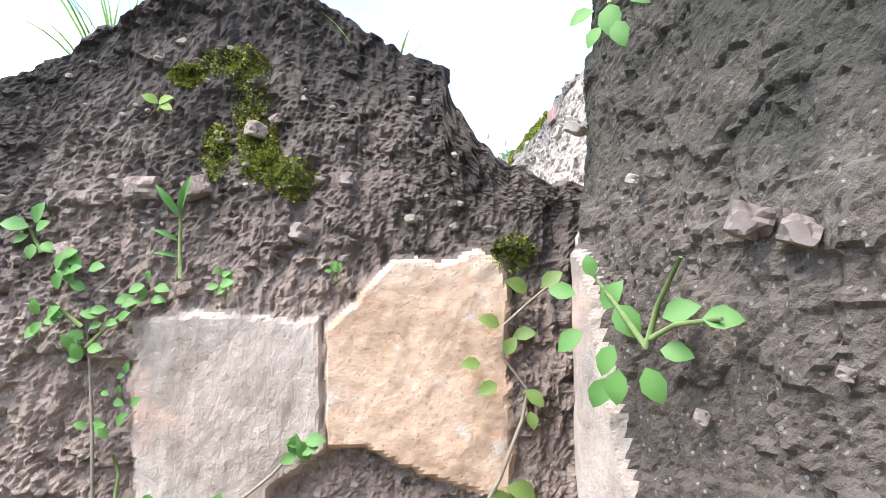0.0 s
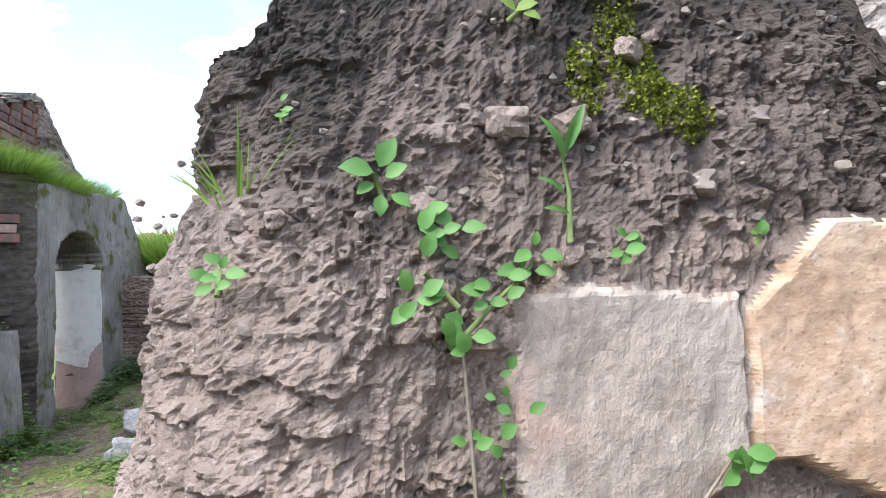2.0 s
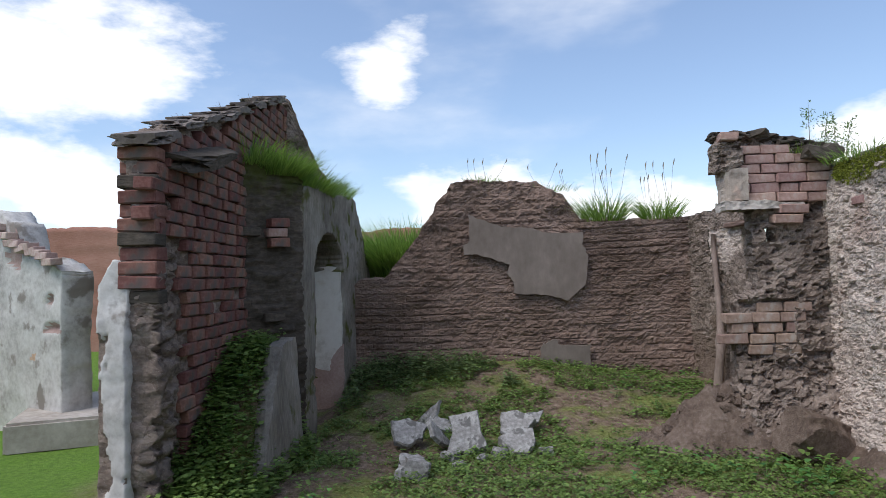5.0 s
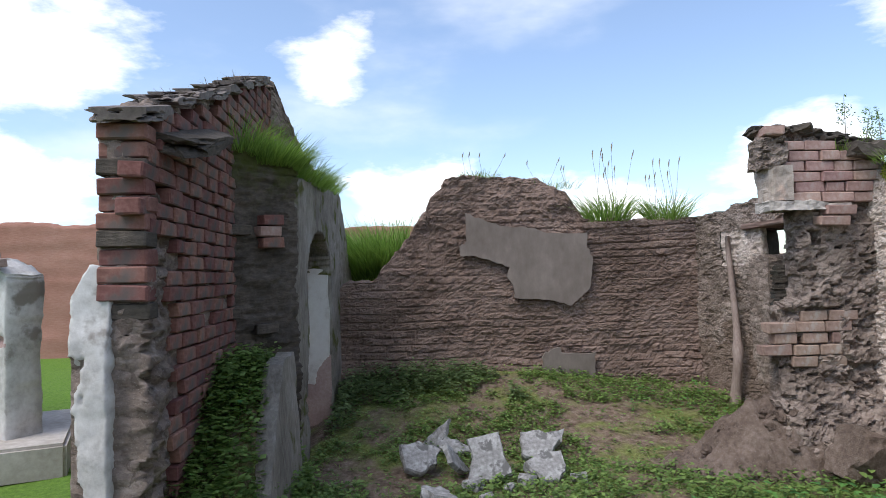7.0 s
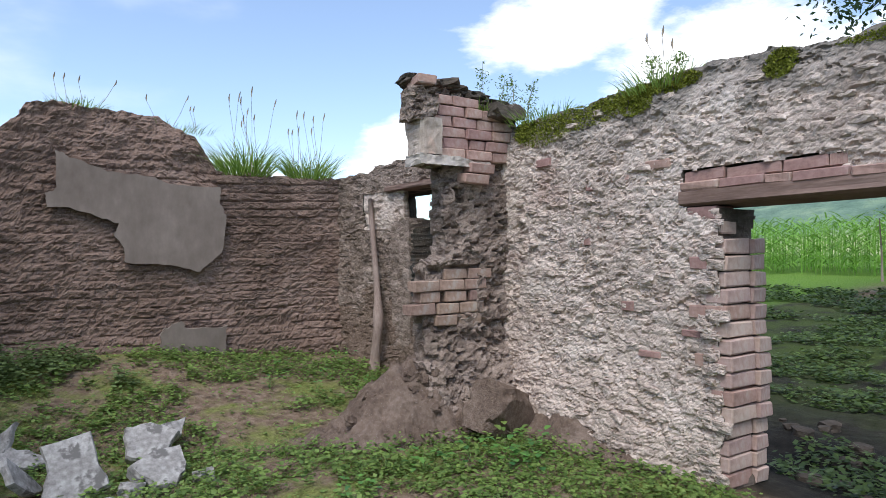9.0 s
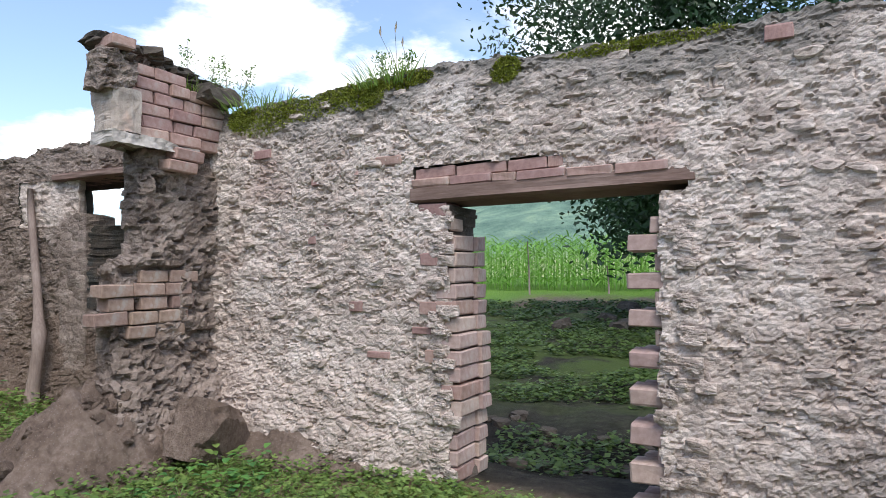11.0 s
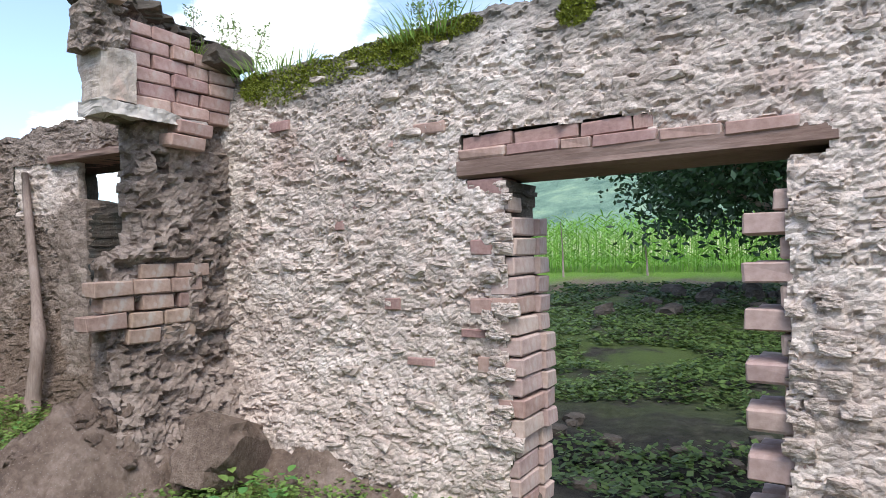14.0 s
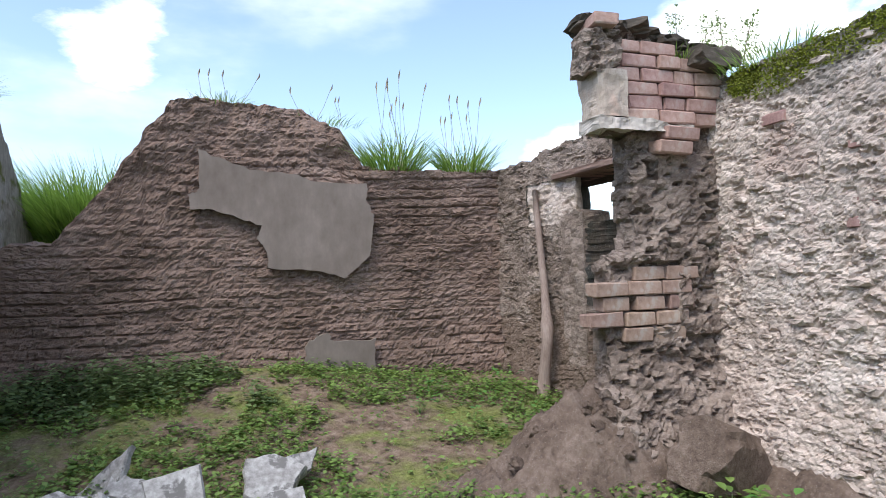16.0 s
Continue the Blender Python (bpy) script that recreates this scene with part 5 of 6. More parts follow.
def tuft(name, at, n, height, spread, mat, seed, label, category="grass", group="", seeds=0, lean=(0, 0)):
    g = Green(seed)
    r = g.rnd
    for i in range(n):
        a, q = r.uniform(0, 6.283), r.random() ** 0.5
        root = (at[0] + math.cos(a) * q * spread[0], at[1] + math.sin(a) * q * spread[1], at[2] - 0.03)
        h = height * r.uniform(0.45, 1.0)
        g.blade(root, (math.cos(a) * q * 0.5 + r.uniform(-0.25, 0.25) + lean[0], math.sin(a) * q * 0.5 + r.uniform(-0.25, 0.25) + lean[1], 1), h, 0.006 + 0.012 * height, r.uniform(0.3, 1.1))
    ob = g.make(name, mat)
    tagged(ob, label, category, group)
    if seeds:
        for k in range(seeds):
            a = r.uniform(0, 6.283)
            root = Vector((at[0] + math.cos(a) * spread[0] * 0.7, at[1] + math.sin(a) * spread[1] * 0.7, at[2]))
            top = root + Vector((r.uniform(-0.2, 0.2), r.uniform(-0.1, 0.1), height * r.uniform(1.1, 1.75)))
            bm = bmesh.new()
            tube(bm, [root, root.lerp(top, 0.5) + Vector((0.01, 0, 0)), top], [0.003, 0.002, 0.0015], 4)
            tube(bm, [top - (top - root) * 0.10, top + Vector((0.012, 0, 0.01)), top + Vector((0.02, 0, 0.05))], [0.002, 0.009, 0.002], 5)
            part("seed_stalk", bm, M_STEM, ob)
    return ob


TUFT = "bright green grass growing on the broken wall head"
tuft("grass_tuft", (2.36, 8.62, 2.46), 420, 0.55, (0.30, 0.20), M_GRASS, 1, TUFT, group="wall grass", seeds=9)
tuft("grass_tuft", (3.15, 8.62, 2.46), 360, 0.48, (0.26, 0.20), M_GRASS, 2, TUFT, group="wall grass", seeds=8)
tuft("grass_tuft", (0.66, 8.66, 3.06), 160, 0.20, (0.26, 0.15), M_GRASS, 3, TUFT, group="wall grass", seeds=4)
tuft("grass_tuft", (1.55, 8.70, 2.92), 110, 0.22, (0.50, 0.12), M_GRASS, 4, TUFT, group="wall grass", seeds=4)
tuft("grass_tuft", (-1.42, 5.95, 2.82), 900, 0.42, (0.30, 0.28), M_GRASS, 5, TUFT, group="wall grass", lean=(0.25, -0.1))
tuft("grass_tuft", (-1.30, 6.75, 2.76), 900, 0.36, (0.24, 0.55), M_GRASS, 6, TUFT, group="wall grass", lean=(0.3, 0))
tuft("grass_tuft", (-1.32, 7.80, 2.84), 420, 0.30, (0.24, 0.50), M_GRASS, 7, TUFT, group="wall grass", lean=(0.2, 0))
tuft("grass_tuft", (-1.60, 5.62, 2.90), 300, 0.42, (0.22, 0.22), M_GRASS, 8, TUFT, group="wall grass")
tuft("grass_mound", (-0.62, 10.2, 1.74), 5600, 1.15, (0.95, 0.6), M_GRASS, 9, "mound of lush green grass behind the adobe wall")
tuft("grass_tuft", (4.05, 4.05, 2.68), 160, 0.26, (0.2, 0.3), M_GRASS, 10, TUFT, group="wall grass", seeds=3)
tuft("grass_tuft", (4.0, 5.25, 2.68), 200, 0.18, (0.2, 0.4), M_GRASS, 11, TUFT, group="wall grass")
tuft("grass_tuft", (3.80, 5.82, 2.82), 170, 0.16, (0.22, 0.2), M_GRASS, 12, TUFT, group="wall grass")
tuft("grass_tuft", (1.97, -0.16, 1.70), 46, 0.22, (0.04, 0.05), M_GRASS, 13, "pale green grass sprout on the mud wall's shoulder", group="wall grass")
tuft("grass_tuft", (2.30, -0.05, 2.28), 40, 0.30, (0.12, 0.08), M_GRASS, 14, TUFT, group="wall grass")
tuft("grass_tuft", (3.06, -0.05, 2.22), 22, 0.22, (0.10, 0.08), M_GRASS, 15, TUFT, group="wall grass")
for i, (u, z) in enumerate(((0.9, 3.04), (1.8, 3.38), (2.6, 3.68))):
    p = Vector((*LA, z)) + LDIR * u - LN * 0.12
    tuft("grass_tuft", tuple(p), 30, 0.16, (0.1, 0.14), M_STEM, 20 + i, "dry thin grass on the brick wall's head", group="dry grass")


# tall weeds with feathery shoots on the east wall's head
def shoot(at, height, seed, lean):
    r = random.Random(seed)
    ob = thing("tall_weed", "slender feathery weed standing on the wall head", "weed", at, "tall weeds")
    bm = bmesh.new()
    pts = [(lean[0] * t * t, lean[1] * t * t, height * t) for t in (0, 0.25, 0.5, 0.75, 1)]
    tube(bm, pts, [0.006, 0.005, 0.004, 0.003, 0.001], 5)
    part("stem", bm, M_STEM, ob)
    g = Green(seed)
    for i in range(46):
        t = r.uniform(0.15, 1)
        a = r.uniform(0, 6.283)
        root = (lean[0] * t * t, lean[1] * t * t, height * t)
        ln = 0.10 * (1.15 - t) + 0.03
        tip = (root[0] + math.cos(a) * ln, root[1] + math.sin(a) * ln, root[2] + ln * 0.5)
        for k in range(5):
            q = (k + 1) / 5
            p = tuple(root[c] + (tip[c] - root[c]) * q for c in range(3))
            g.small_leaf(p, (r.uniform(-1, 1), r.uniform(-1, 1), r.uniform(-0.2, 1)), (r.uniform(-1, 1), r.uniform(-1, 1), 1), 0.028, 0.012)
    o = g.make("foliage", M_WEED, ob)
    return ob


for i, (y, h, lx) in enumerate(((6.22, 0.78, 0.05), (5.95, 0.55, -0.05), (5.72, 0.52, 0.08), (5.55, 0.40, -0.08), (5.82, 0.36, 0.1), (4.12, 0.28, 0.03), (3.95, 0.24, -0.05))):
    shoot((4.08, y, 2.66 if y > 5 else 2.64), h, 300 + i, (0.03, lx))


# leafy weeds that root in the mud wall
def face_y(x, z):
    u = np.array([[x - 2.19 + Round.back + Round.arc]])
    if x >= 2.19:
        return -0.27 - float(round_relief(u, np.array([[z]]))[0, 0])
    for s in np.linspace(math.pi, math.pi / 2, 40):
        u = np.array([[Round.back + s * Round.r]])
        d = round_relief(u, np.array([[z]]))
        px, py, nx, ny = Round.at(u)
        if px[0, 0] + nx[0, 0] * d[0, 0] < x:
            break
    return float((py + ny * d)[0, 0])


def wall_weed(label, stems, leaves, seed, side=None, mat=M_LEAF):
    """stems: lists of (x, z); leaves: (x, z, length, turn in degrees)."""
    r = random.Random(seed)
    at = side if side else None

    def place(x, z, off):
        if at:
            yy = x
            xx = 3.46 + 0.2227 * (-0.4 - yy)
            return Vector((xx - 0.03 - off, yy - 0.01, z))
        return Vector((x, face_y(x, z) - off, z))

    def to_world(dx, dz, out):
        return Vector((dx * 0.85, -dx * 0.5 - out * 0.5, dz)) if at else Vector((dx, -out, dz))
    ob = thing("wall_weed", label, "weed", tuple(place(*stems[0][0], 0)), "wall weeds")
    o = Vector(ob.location)
    for st_ in stems:
        bm = bmesh.new()
        pts = [place(x, z, 0.02 + 0.015 * math.sin(i * 1.3)) - o for i, (x, z) in enumerate(st_)]
        tube(bm, [tuple(p) for p in pts], [0.0055 * (1 - 0.6 * i / len(pts)) for i in range(len(pts))], 6)
        part("stem", bm, M_STEM if len(st_) > 3 else M_GSTEM, ob)
    for x, z, ln, turn in leaves:
        g = Green(seed + int(x * 100))
        a = radians(turn)
        d = to_world(math.cos(a), math.sin(a), 0.35)
        nrm = Vector((-0.45 + r.uniform(-0.3, 0.3), -0.8, 0.45)) if at else to_world(r.uniform(-0.3, 0.3), 0.55, 1.0)
        g.leaf(tuple(place(x, z, 0.035) - o), d, nrm, ln * 0.74, ln * (0.16 if "blade" in label else 0.5))
        g.make("leaf", mat, ob)
    return ob


def spray(x, z, n, ln, seed, spread=0.05):
    r = random.Random(seed)
    return [(x + r.uniform(-spread, spread), z + r.uniform(-spread, spread), ln * r.uniform(0.7, 1.2), r.uniform(-40, 220)) for _ in range(n)]


LEAFY = "young green broad-leaved weed rooted in the mud wall"
wall_weed(LEAFY, [[(2.40, 0.85), (2.39, 1.05), (2.38, 1.25), (2.37, 1.42), (2.36, 1.55)], [(2.37, 1.45), (2.42, 1.50), (2.50, 1.57)], [(2.36, 1.5), (2.30, 1.56)], [(2.42, 0.95), (2.44, 1.15), (2.43, 1.2)]],
          spray(2.34, 1.63, 10, 0.058, 1, 0.045) + spray(2.28, 1.51, 7, 0.058, 2, 0.025) + spray(2.36, 1.45, 7, 0.055, 3, 0.03) + spray(2.43, 1.53, 6, 0.05, 4, 0.03) + spray(2.49, 1.58, 8, 0.05, 5, 0.03) + spray(2.41, 1.25, 6, 0.045, 6, 0.04) + spray(2.44, 1.35, 6, 0.04, 7, 0.04), 31)
wall_weed(LEAFY, [[(2.69, 1.58), (2.69, 1.61)]], spray(2.69, 1.60, 6, 0.045, 8, 0.02), 32)
wall_weed("grassy sprout with long blades on the mud wall", [[(2.575, 1.61), (2.575, 1.70), (2.57, 1.78)]], [(2.57, 1.76, 0.13, 120), (2.57, 1.77, 0.14, 70), (2.57, 1.70, 0.09, 150), (2.575, 1.66, 0.08, 165)], 33)
wall_weed(LEAFY, [[(2.24, 1.68), (2.22, 1.74)]], [(2.22, 1.74, 0.085, 170), (2.23, 1.75, 0.08, 60), (2.24, 1.73, 0.06, 30), (2.25, 1.70, 0.06, -30), (2.23, 1.70, 0.055, -90), (2.22, 1.72, 0.05, 210)], 34)
wall_weed(LEAFY, [[(1.95, 1.53), (1.955, 1.59)]], spray(1.955, 1.57, 8, 0.05, 9, 0.03), 35)
wall_weed(LEAFY, [[(2.58, 0.95), (2.68, 1.05), (2.80, 1.14), (2.87, 1.21)]], spray(2.86, 1.20, 6, 0.07, 10, 0.03) + spray(2.68, 1.05, 3, 0.07, 11, 0.03) + spray(2.61, 1.01, 2, 0.06, 12, 0.02), 36)
wall_weed("dark green vine climbing in the wall's corner", [[(3.28, 1.0), (3.34, 1.12), (3.40, 1.25), (3.42, 1.32), (3.36, 1.40), (3.36, 1.48), (3.44, 1.54), (3.52, 1.60)]],
          [(3.35, 1.48, 0.08, 160), (3.39, 1.45, 0.08, 10), (3.30, 1.39, 0.07, 180), (3.34, 1.34, 0.075, 200), (3.41, 1.32, 0.08, -40), (3.36, 1.41, 0.07, 60), (3.42, 1.27, 0.06, -80), (3.47, 1.57, 0.09, 40), (3.43, 1.56, 0.09, 150)] + spray(3.39, 1.03, 6, 0.10, 13, 0.06), 37, mat=M_WEED)
for _i, (_x, _z) in enumerate(((2.06, 1.86), (2.95, 1.62), (2.50, 1.10), (2.20, 1.12))):
    wall_weed("tiny green seedling on the mud wall", [[(_x, _z - 0.02), (_x, _z)]], spray(_x, _z, 4, 0.032, 50 + _i, 0.015), 60 + _i)
wall_weed("small dry sprig hanging from the mud wall", [[(2.49, 2.05), (2.52, 2.07)]], [(2.50, 2.06, 0.06, 150), (2.50, 2.06, 0.06, 20), (2.51, 2.05, 0.05, -20)], 38, mat=M_GRASS)
wall_weed("bushy green weed with large leaves on the side wall", [[(-0.86, 1.46), (-0.80, 1.53), (-0.72, 1.58)], [(-0.86, 1.46), (-0.92, 1.53), (-0.97, 1.60)], [(-0.86, 1.47), (-0.96, 1.50), (-1.05, 1.51)]],
          [(-0.66, 1.55, 0.075, 170), (-0.68, 1.48, 0.085, 215), (-0.76, 1.52, 0.085, 60), (-0.80, 1.53, 0.095, -60), (-0.93, 1.51, 0.08, 20), (-1.02, 1.51, 0.075, 0), (-0.79, 1.46, 0.08, 240), (-0.80, 1.42, 0.085, -100), (-0.88, 1.43, 0.085, -70), (-0.92, 1.46, 0.07, -10), (-0.73, 1.58, 0.06, 110), (-0.76, 1.40, 0.08, -120)], 39, side=True)
wall_weed("bright green weed hanging high on the side wall", [[(-0.80, 2.14), (-0.82, 2.06)]], [(-0.80, 2.12, 0.09, 100), (-0.83, 2.10, 0.10, 60), (-0.82, 2.06, 0.09, -90), (-0.87, 2.06, 0.07, -40), (-0.77, 2.07, 0.07, 200), (-0.89, 2.12, 0.08, 20), (-0.84, 2.02, 0.07, -80), (-0.79, 2.03, 0.06, 230)], 40, side=True)


# stones that stick out of the mud wall
def wall_stone(x, z, s, seed, mat=M_PEBBLE, out=0.01):
    o = new("embedded_stone", rock("embedded_stone", mat, (s, s * 0.8, s * 0.78), 200 + seed, 1, 0.2, 3))
    o.parent = near
    o.matrix_basis = pose(x, face_y(x, z) - out, z, 10, 5 * seed % 30, 20 * seed)


for i, (x, z, s) in enumerate(((2.47, 1.84, 0.085), (2.42, 1.845, 0.035), (2.74, 2.0, 0.06), (2.86, 1.72, 0.06), (2.98, 1.85, 0.05), (2.30, 1.675, 0.06), (1.97, 1.66, 0.045), (3.14, 1.75, 0.03), (3.25, 1.73, 0.025), (2.58, 1.585, 0.05), (2.60, 1.84, 0.07), (2.79, 2.03, 0.035), (2.20, 1.66, 0.03), (2.17, 1.60, 0.03), (2.05, 1.66, 0.045), (2.12, 1.67, 0.03))):
    wall_stone(x, z, s, i, M_PEBBLE if i in (1, 3, 4, 7, 8) else M_NEAR)
rnd = random.Random(81)
PEB = [rock("pebble", M_PEBBLE, (0.03, 0.02, 0.022), 220 + i, 1, 0.2, 1) for i in range(5)]
for i in range(280):
    x, z = rnd.uniform(1.7, 3.4), rnd.uniform(0.9, 2.25)
    if z > near_top(x - 1.45) - 0.05 or near_plaster(np.array([x - 1.45]), np.array([z]))[0]:
        continue
    o = new("pebble", rnd.choice(PEB))
    o.parent = near
    k = rnd.uniform(0.3, 1.0)
    o.matrix_basis = pose(x, face_y(x, z) - 0.001, z, rnd.uniform(0, 90), 0, rnd.uniform(0, 90)) @ Matrix.Diagonal((k, k, k, 1))
for y, z, s in ((-1.07, 1.64, 0.075), (-1.15, 1.62, 0.06), (-0.6, 1.9, 0.05), (-0.8, 1.75, 0.03), (-0.95, 1.36, 0.03), (-1.2, 1.45, 0.025)):
    o = new("embedded_stone", rock("embedded_stone", M_PEBBLE, (s, s * 0.8, s * 0.7), 230 + int(-y * 10), 1, 0.2, 3))
    o.parent = side
    o.matrix_basis = pose(3.46 + 0.2227 * (-0.4 - y) - 0.02, y, z, 20, 0, 60)


# moss
def moss_on(name, spots, n, seed, parent, size=0.014):
    g = Green(seed)
    r = g.rnd
    pick = [r.choice(spots) for _ in range(n)]
    polar = [(r.uniform(0, 6.283), r.random() ** 0.6) for _ in range(n)]
    xs = np.array([c[0] + c[2] * q * math.cos(a) for c, (a, q) in zip(pick, polar)])
    zs = np.array([c[1] + c[3] * q * math.sin(a) for c, (a, q) in zip(pick, polar)])
    near_side = pick[0][4] == "near"
    if near_side:
        deep = -0.27 - near_relief((xs - 1.45)[None], zs[None])[0] - 0.002
    else:
        deep = EX - east_relief((EY - xs)[None], np.minimum(zs, 2.8)[None])[0] - 0.002
    for x, z, d in zip(xs, zs, deep):
        p, out = ((x, d, z), (0, -1, 0)) if near_side else ((d, x, z), (-1, 0, 0))
        k = size * r.uniform(0.5, 1.5)
        g.small_leaf(p, (out[0] * 0.9 + r.uniform(-1, 1), out[1] * 0.9 + r.uniform(-1, 1), r.uniform(-1, 1)), (r.uniform(-1, 1), r.uniform(-1, 1), r.uniform(-1, 1)), k, k * 0.8)
    o = g.make(name, M_MOSS, parent)
    return tagged(o, "yellow-green moss", kind="stuff")


moss_on("moss", [(2.72, 2.08, 0.05, 0.13, "near"), (2.73, 1.97, 0.04, 0.11, "near"), (2.77, 1.90, 0.06, 0.05, "near"), (2.64, 1.94, 0.04, 0.08, "near"), (2.68, 2.19, 0.09, 0.05, "near"), (2.56, 2.15, 0.05, 0.03, "near"), (2.85, 1.86, 0.05, 0.06, "near"), (3.40, 1.66, 0.06, 0.05, "near"), (2.78, 1.93, 0.02, 0.1, "near")], 8200, 3, near, 0.008)
moss_on("moss", [(5.2, 2.56, 0.35, 0.13, "east"), (4.75, 2.60, 0.45, 0.10, "east"), (4.35, 2.66, 0.3, 0.07, "east"), (4.2, 2.62, 0.16, 0.12, "east"), (3.9, 2.68, 0.25, 0.06, "east"), (3.12, 2.62, 0.10, 0.09, "east"), (5.45, 2.60, 0.15, 0.1, "east"), (2.3, 2.64, 0.5, 0.04, "east")], 18000, 4, east, 0.014)


# ground cover
def cover():
    fields = {"weed": Green(61), "dark": Green(62), "grass": Green(63)}
    r = random.Random(64)
    n = 38000
    xs = np.array([r.uniform(-1.9, 3.95) for _ in range(n)])
    ys = np.array([r.uniform(2.2, 8.5) for _ in range(n)])
    zs = ground_h(xs, ys)
    dens = fbm(xs * 1.1, ys * 1.1, 0.4, 4, 201)
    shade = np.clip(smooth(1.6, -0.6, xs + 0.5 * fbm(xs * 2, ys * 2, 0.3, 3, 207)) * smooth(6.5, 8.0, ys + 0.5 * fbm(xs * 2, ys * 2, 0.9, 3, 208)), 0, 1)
    bank = (xs < -1.05) & (ys < 5.5)
    for x, y, z, d, s, b in zip(xs, ys, zs, dens, shade, bank):
        if x < -1.2 and not b:
            continue
        if b and x < -1.78 - 0.0:
            continue
        bare = d < -0.12 and s < 0.4 and not b
        if bare and r.random() > 0.12:
            continue
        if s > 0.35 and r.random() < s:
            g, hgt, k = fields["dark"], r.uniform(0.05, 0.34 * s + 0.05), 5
        elif b or r.random() < 0.55:
            g, hgt, k = fields["weed"], r.uniform(0.02, 0.12 if not b else 0.24), 4
        else:
            for _ in range(3):
                a = r.uniform(0, 6.283)
                fields["grass"].blade((x + r.uniform(-0.02, 0.02), y + r.uniform(-0.02, 0.02), z - 0.01), (math.cos(a) * 0.5, math.sin(a) * 0.5, 1), r.uniform(0.04, 0.11), 0.005, 0.9, 2)
            continue
        for _ in range(k):
            a = r.uniform(0, 6.283)
            ln = r.uniform(0.022, 0.05) * (1.25 if b or s > 0.35 else 1.0)
            h = hgt * r.uniform(0.4, 1)
            g.small_leaf((x + r.uniform(-0.03, 0.03), y + r.uniform(-0.03, 0.03), z + h - 0.01), (math.cos(a), math.sin(a), r.uniform(-0.3, 0.5)), (r.uniform(-0.4, 0.4), r.uniform(-0.4, 0.4), 1), ln, ln * 0.72)
    tagged(fields["weed"].make("low_weeds", M_WEED), "low green weeds covering the soil", "weeds", kind="stuff")
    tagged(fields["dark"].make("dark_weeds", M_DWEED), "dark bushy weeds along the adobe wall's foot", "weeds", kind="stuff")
    tagged(fields["grass"].make("short_grass", M_GRASS), "short sparse grass between the weeds", "grass", kind="stuff")


cover()


def bank_weeds():
    """Bushy weeds on the bank between the brick wall and the low concrete wall."""
    g = Green(66)
    r = g.rnd
    n = 1500
    xs, ys = np.array([r.uniform(-1.66, -1.02) for _ in range(n)]), np.array([r.uniform(3.5, 5.75) for _ in range(n)])
    for x, y, z in zip(xs, ys, ground_h(xs, ys)):
        h = r.uniform(0.06, 0.26)
        g.blade((x, y, z - 0.02), (r.uniform(-0.3, 0.3), r.uniform(-0.3, 0.3), 1), h, 0.005, 0.1, 1)
        for k in range(6):
            a, ln = r.uniform(0, 6.283), r.uniform(0.035, 0.075)
            g.small_leaf((x + r.uniform(-0.03, 0.03), y + r.uniform(-0.03, 0.03), z + h * r.uniform(0.35, 1.0)), (math.cos(a), math.sin(a), r.uniform(-0.3, 0.4)), (r.uniform(-0.4, 0.4), r.uniform(-0.4, 0.4), 1), ln, ln * 0.62)
    tagged(g.make("bank_weeds", M_WEED), "bushy bright green weeds on the bank beside the brick wall", "weeds", kind="stuff")


bank_weeds()


# broad-leaved plants at the walls' feet
def ground_plant(x, y, n, size, seed, mat=M_LEAF):
    g = Green(seed)
    r = g.rnd
    z = float(ground_h(x, y))
    for i in range(n):
        a, q = r.uniform(0, 6.283), r.uniform(0.02, 0.16)
        h = r.uniform(0.04, 0.17)
        g.leaf((x + math.cos(a) * q, y + math.sin(a) * q, z + h), (math.cos(a), math.sin(a), r.uniform(-0.1, 0.5)), (0, 0, 1), size * r.uniform(0.6, 1.2), size * 0.75 * r.uniform(0.7, 1.1))
        g.blade((x, y, z - 0.01), (math.cos(a) * q, math.sin(a) * q, h), math.hypot(q, h), 0.006, 0.0, 1)
    tagged(g.make("ground_plant", mat), "fresh green broad-leaved plant at the wall's foot", "plant", "ground plants")


r0 = random.Random(91)
for i, (x, y) in enumerate(((2.75, 4.75), (2.95, 4.85), (3.15, 4.72), (3.30, 4.9), (2.55, 4.85), (3.45, 4.75), (2.3, 4.95), (3.25, 4.5), (3.05, 4.55), (2.1, 5.0), (3.55, 1.4), (3.65, 1.2), (3.75, 1.5), (3.5, 1.1), (3.7, 0.95), (2.85, 6.6), (3.1, 6.9), (2.6, 7.0), (3.3, 7.3), (2.9, 7.4), (2.2, 7.2), (3.5, 7.0), (2.4, 7.6), (3.2, 7.8), (1.6, 5.0), (1.9, 4.6), (-0.9, 4.0), (-0.7, 4.4), (-0.5, 3.9), (-1.35, 4.6), (-1.5, 5.0), (-1.45, 4.2), (-1.6, 4.7))):
    ground_plant(x, y, r0.randint(9, 16), 0.07 if i < 15 else 0.055, 400 + i, M_LEAF if i % 3 else M_WEED)


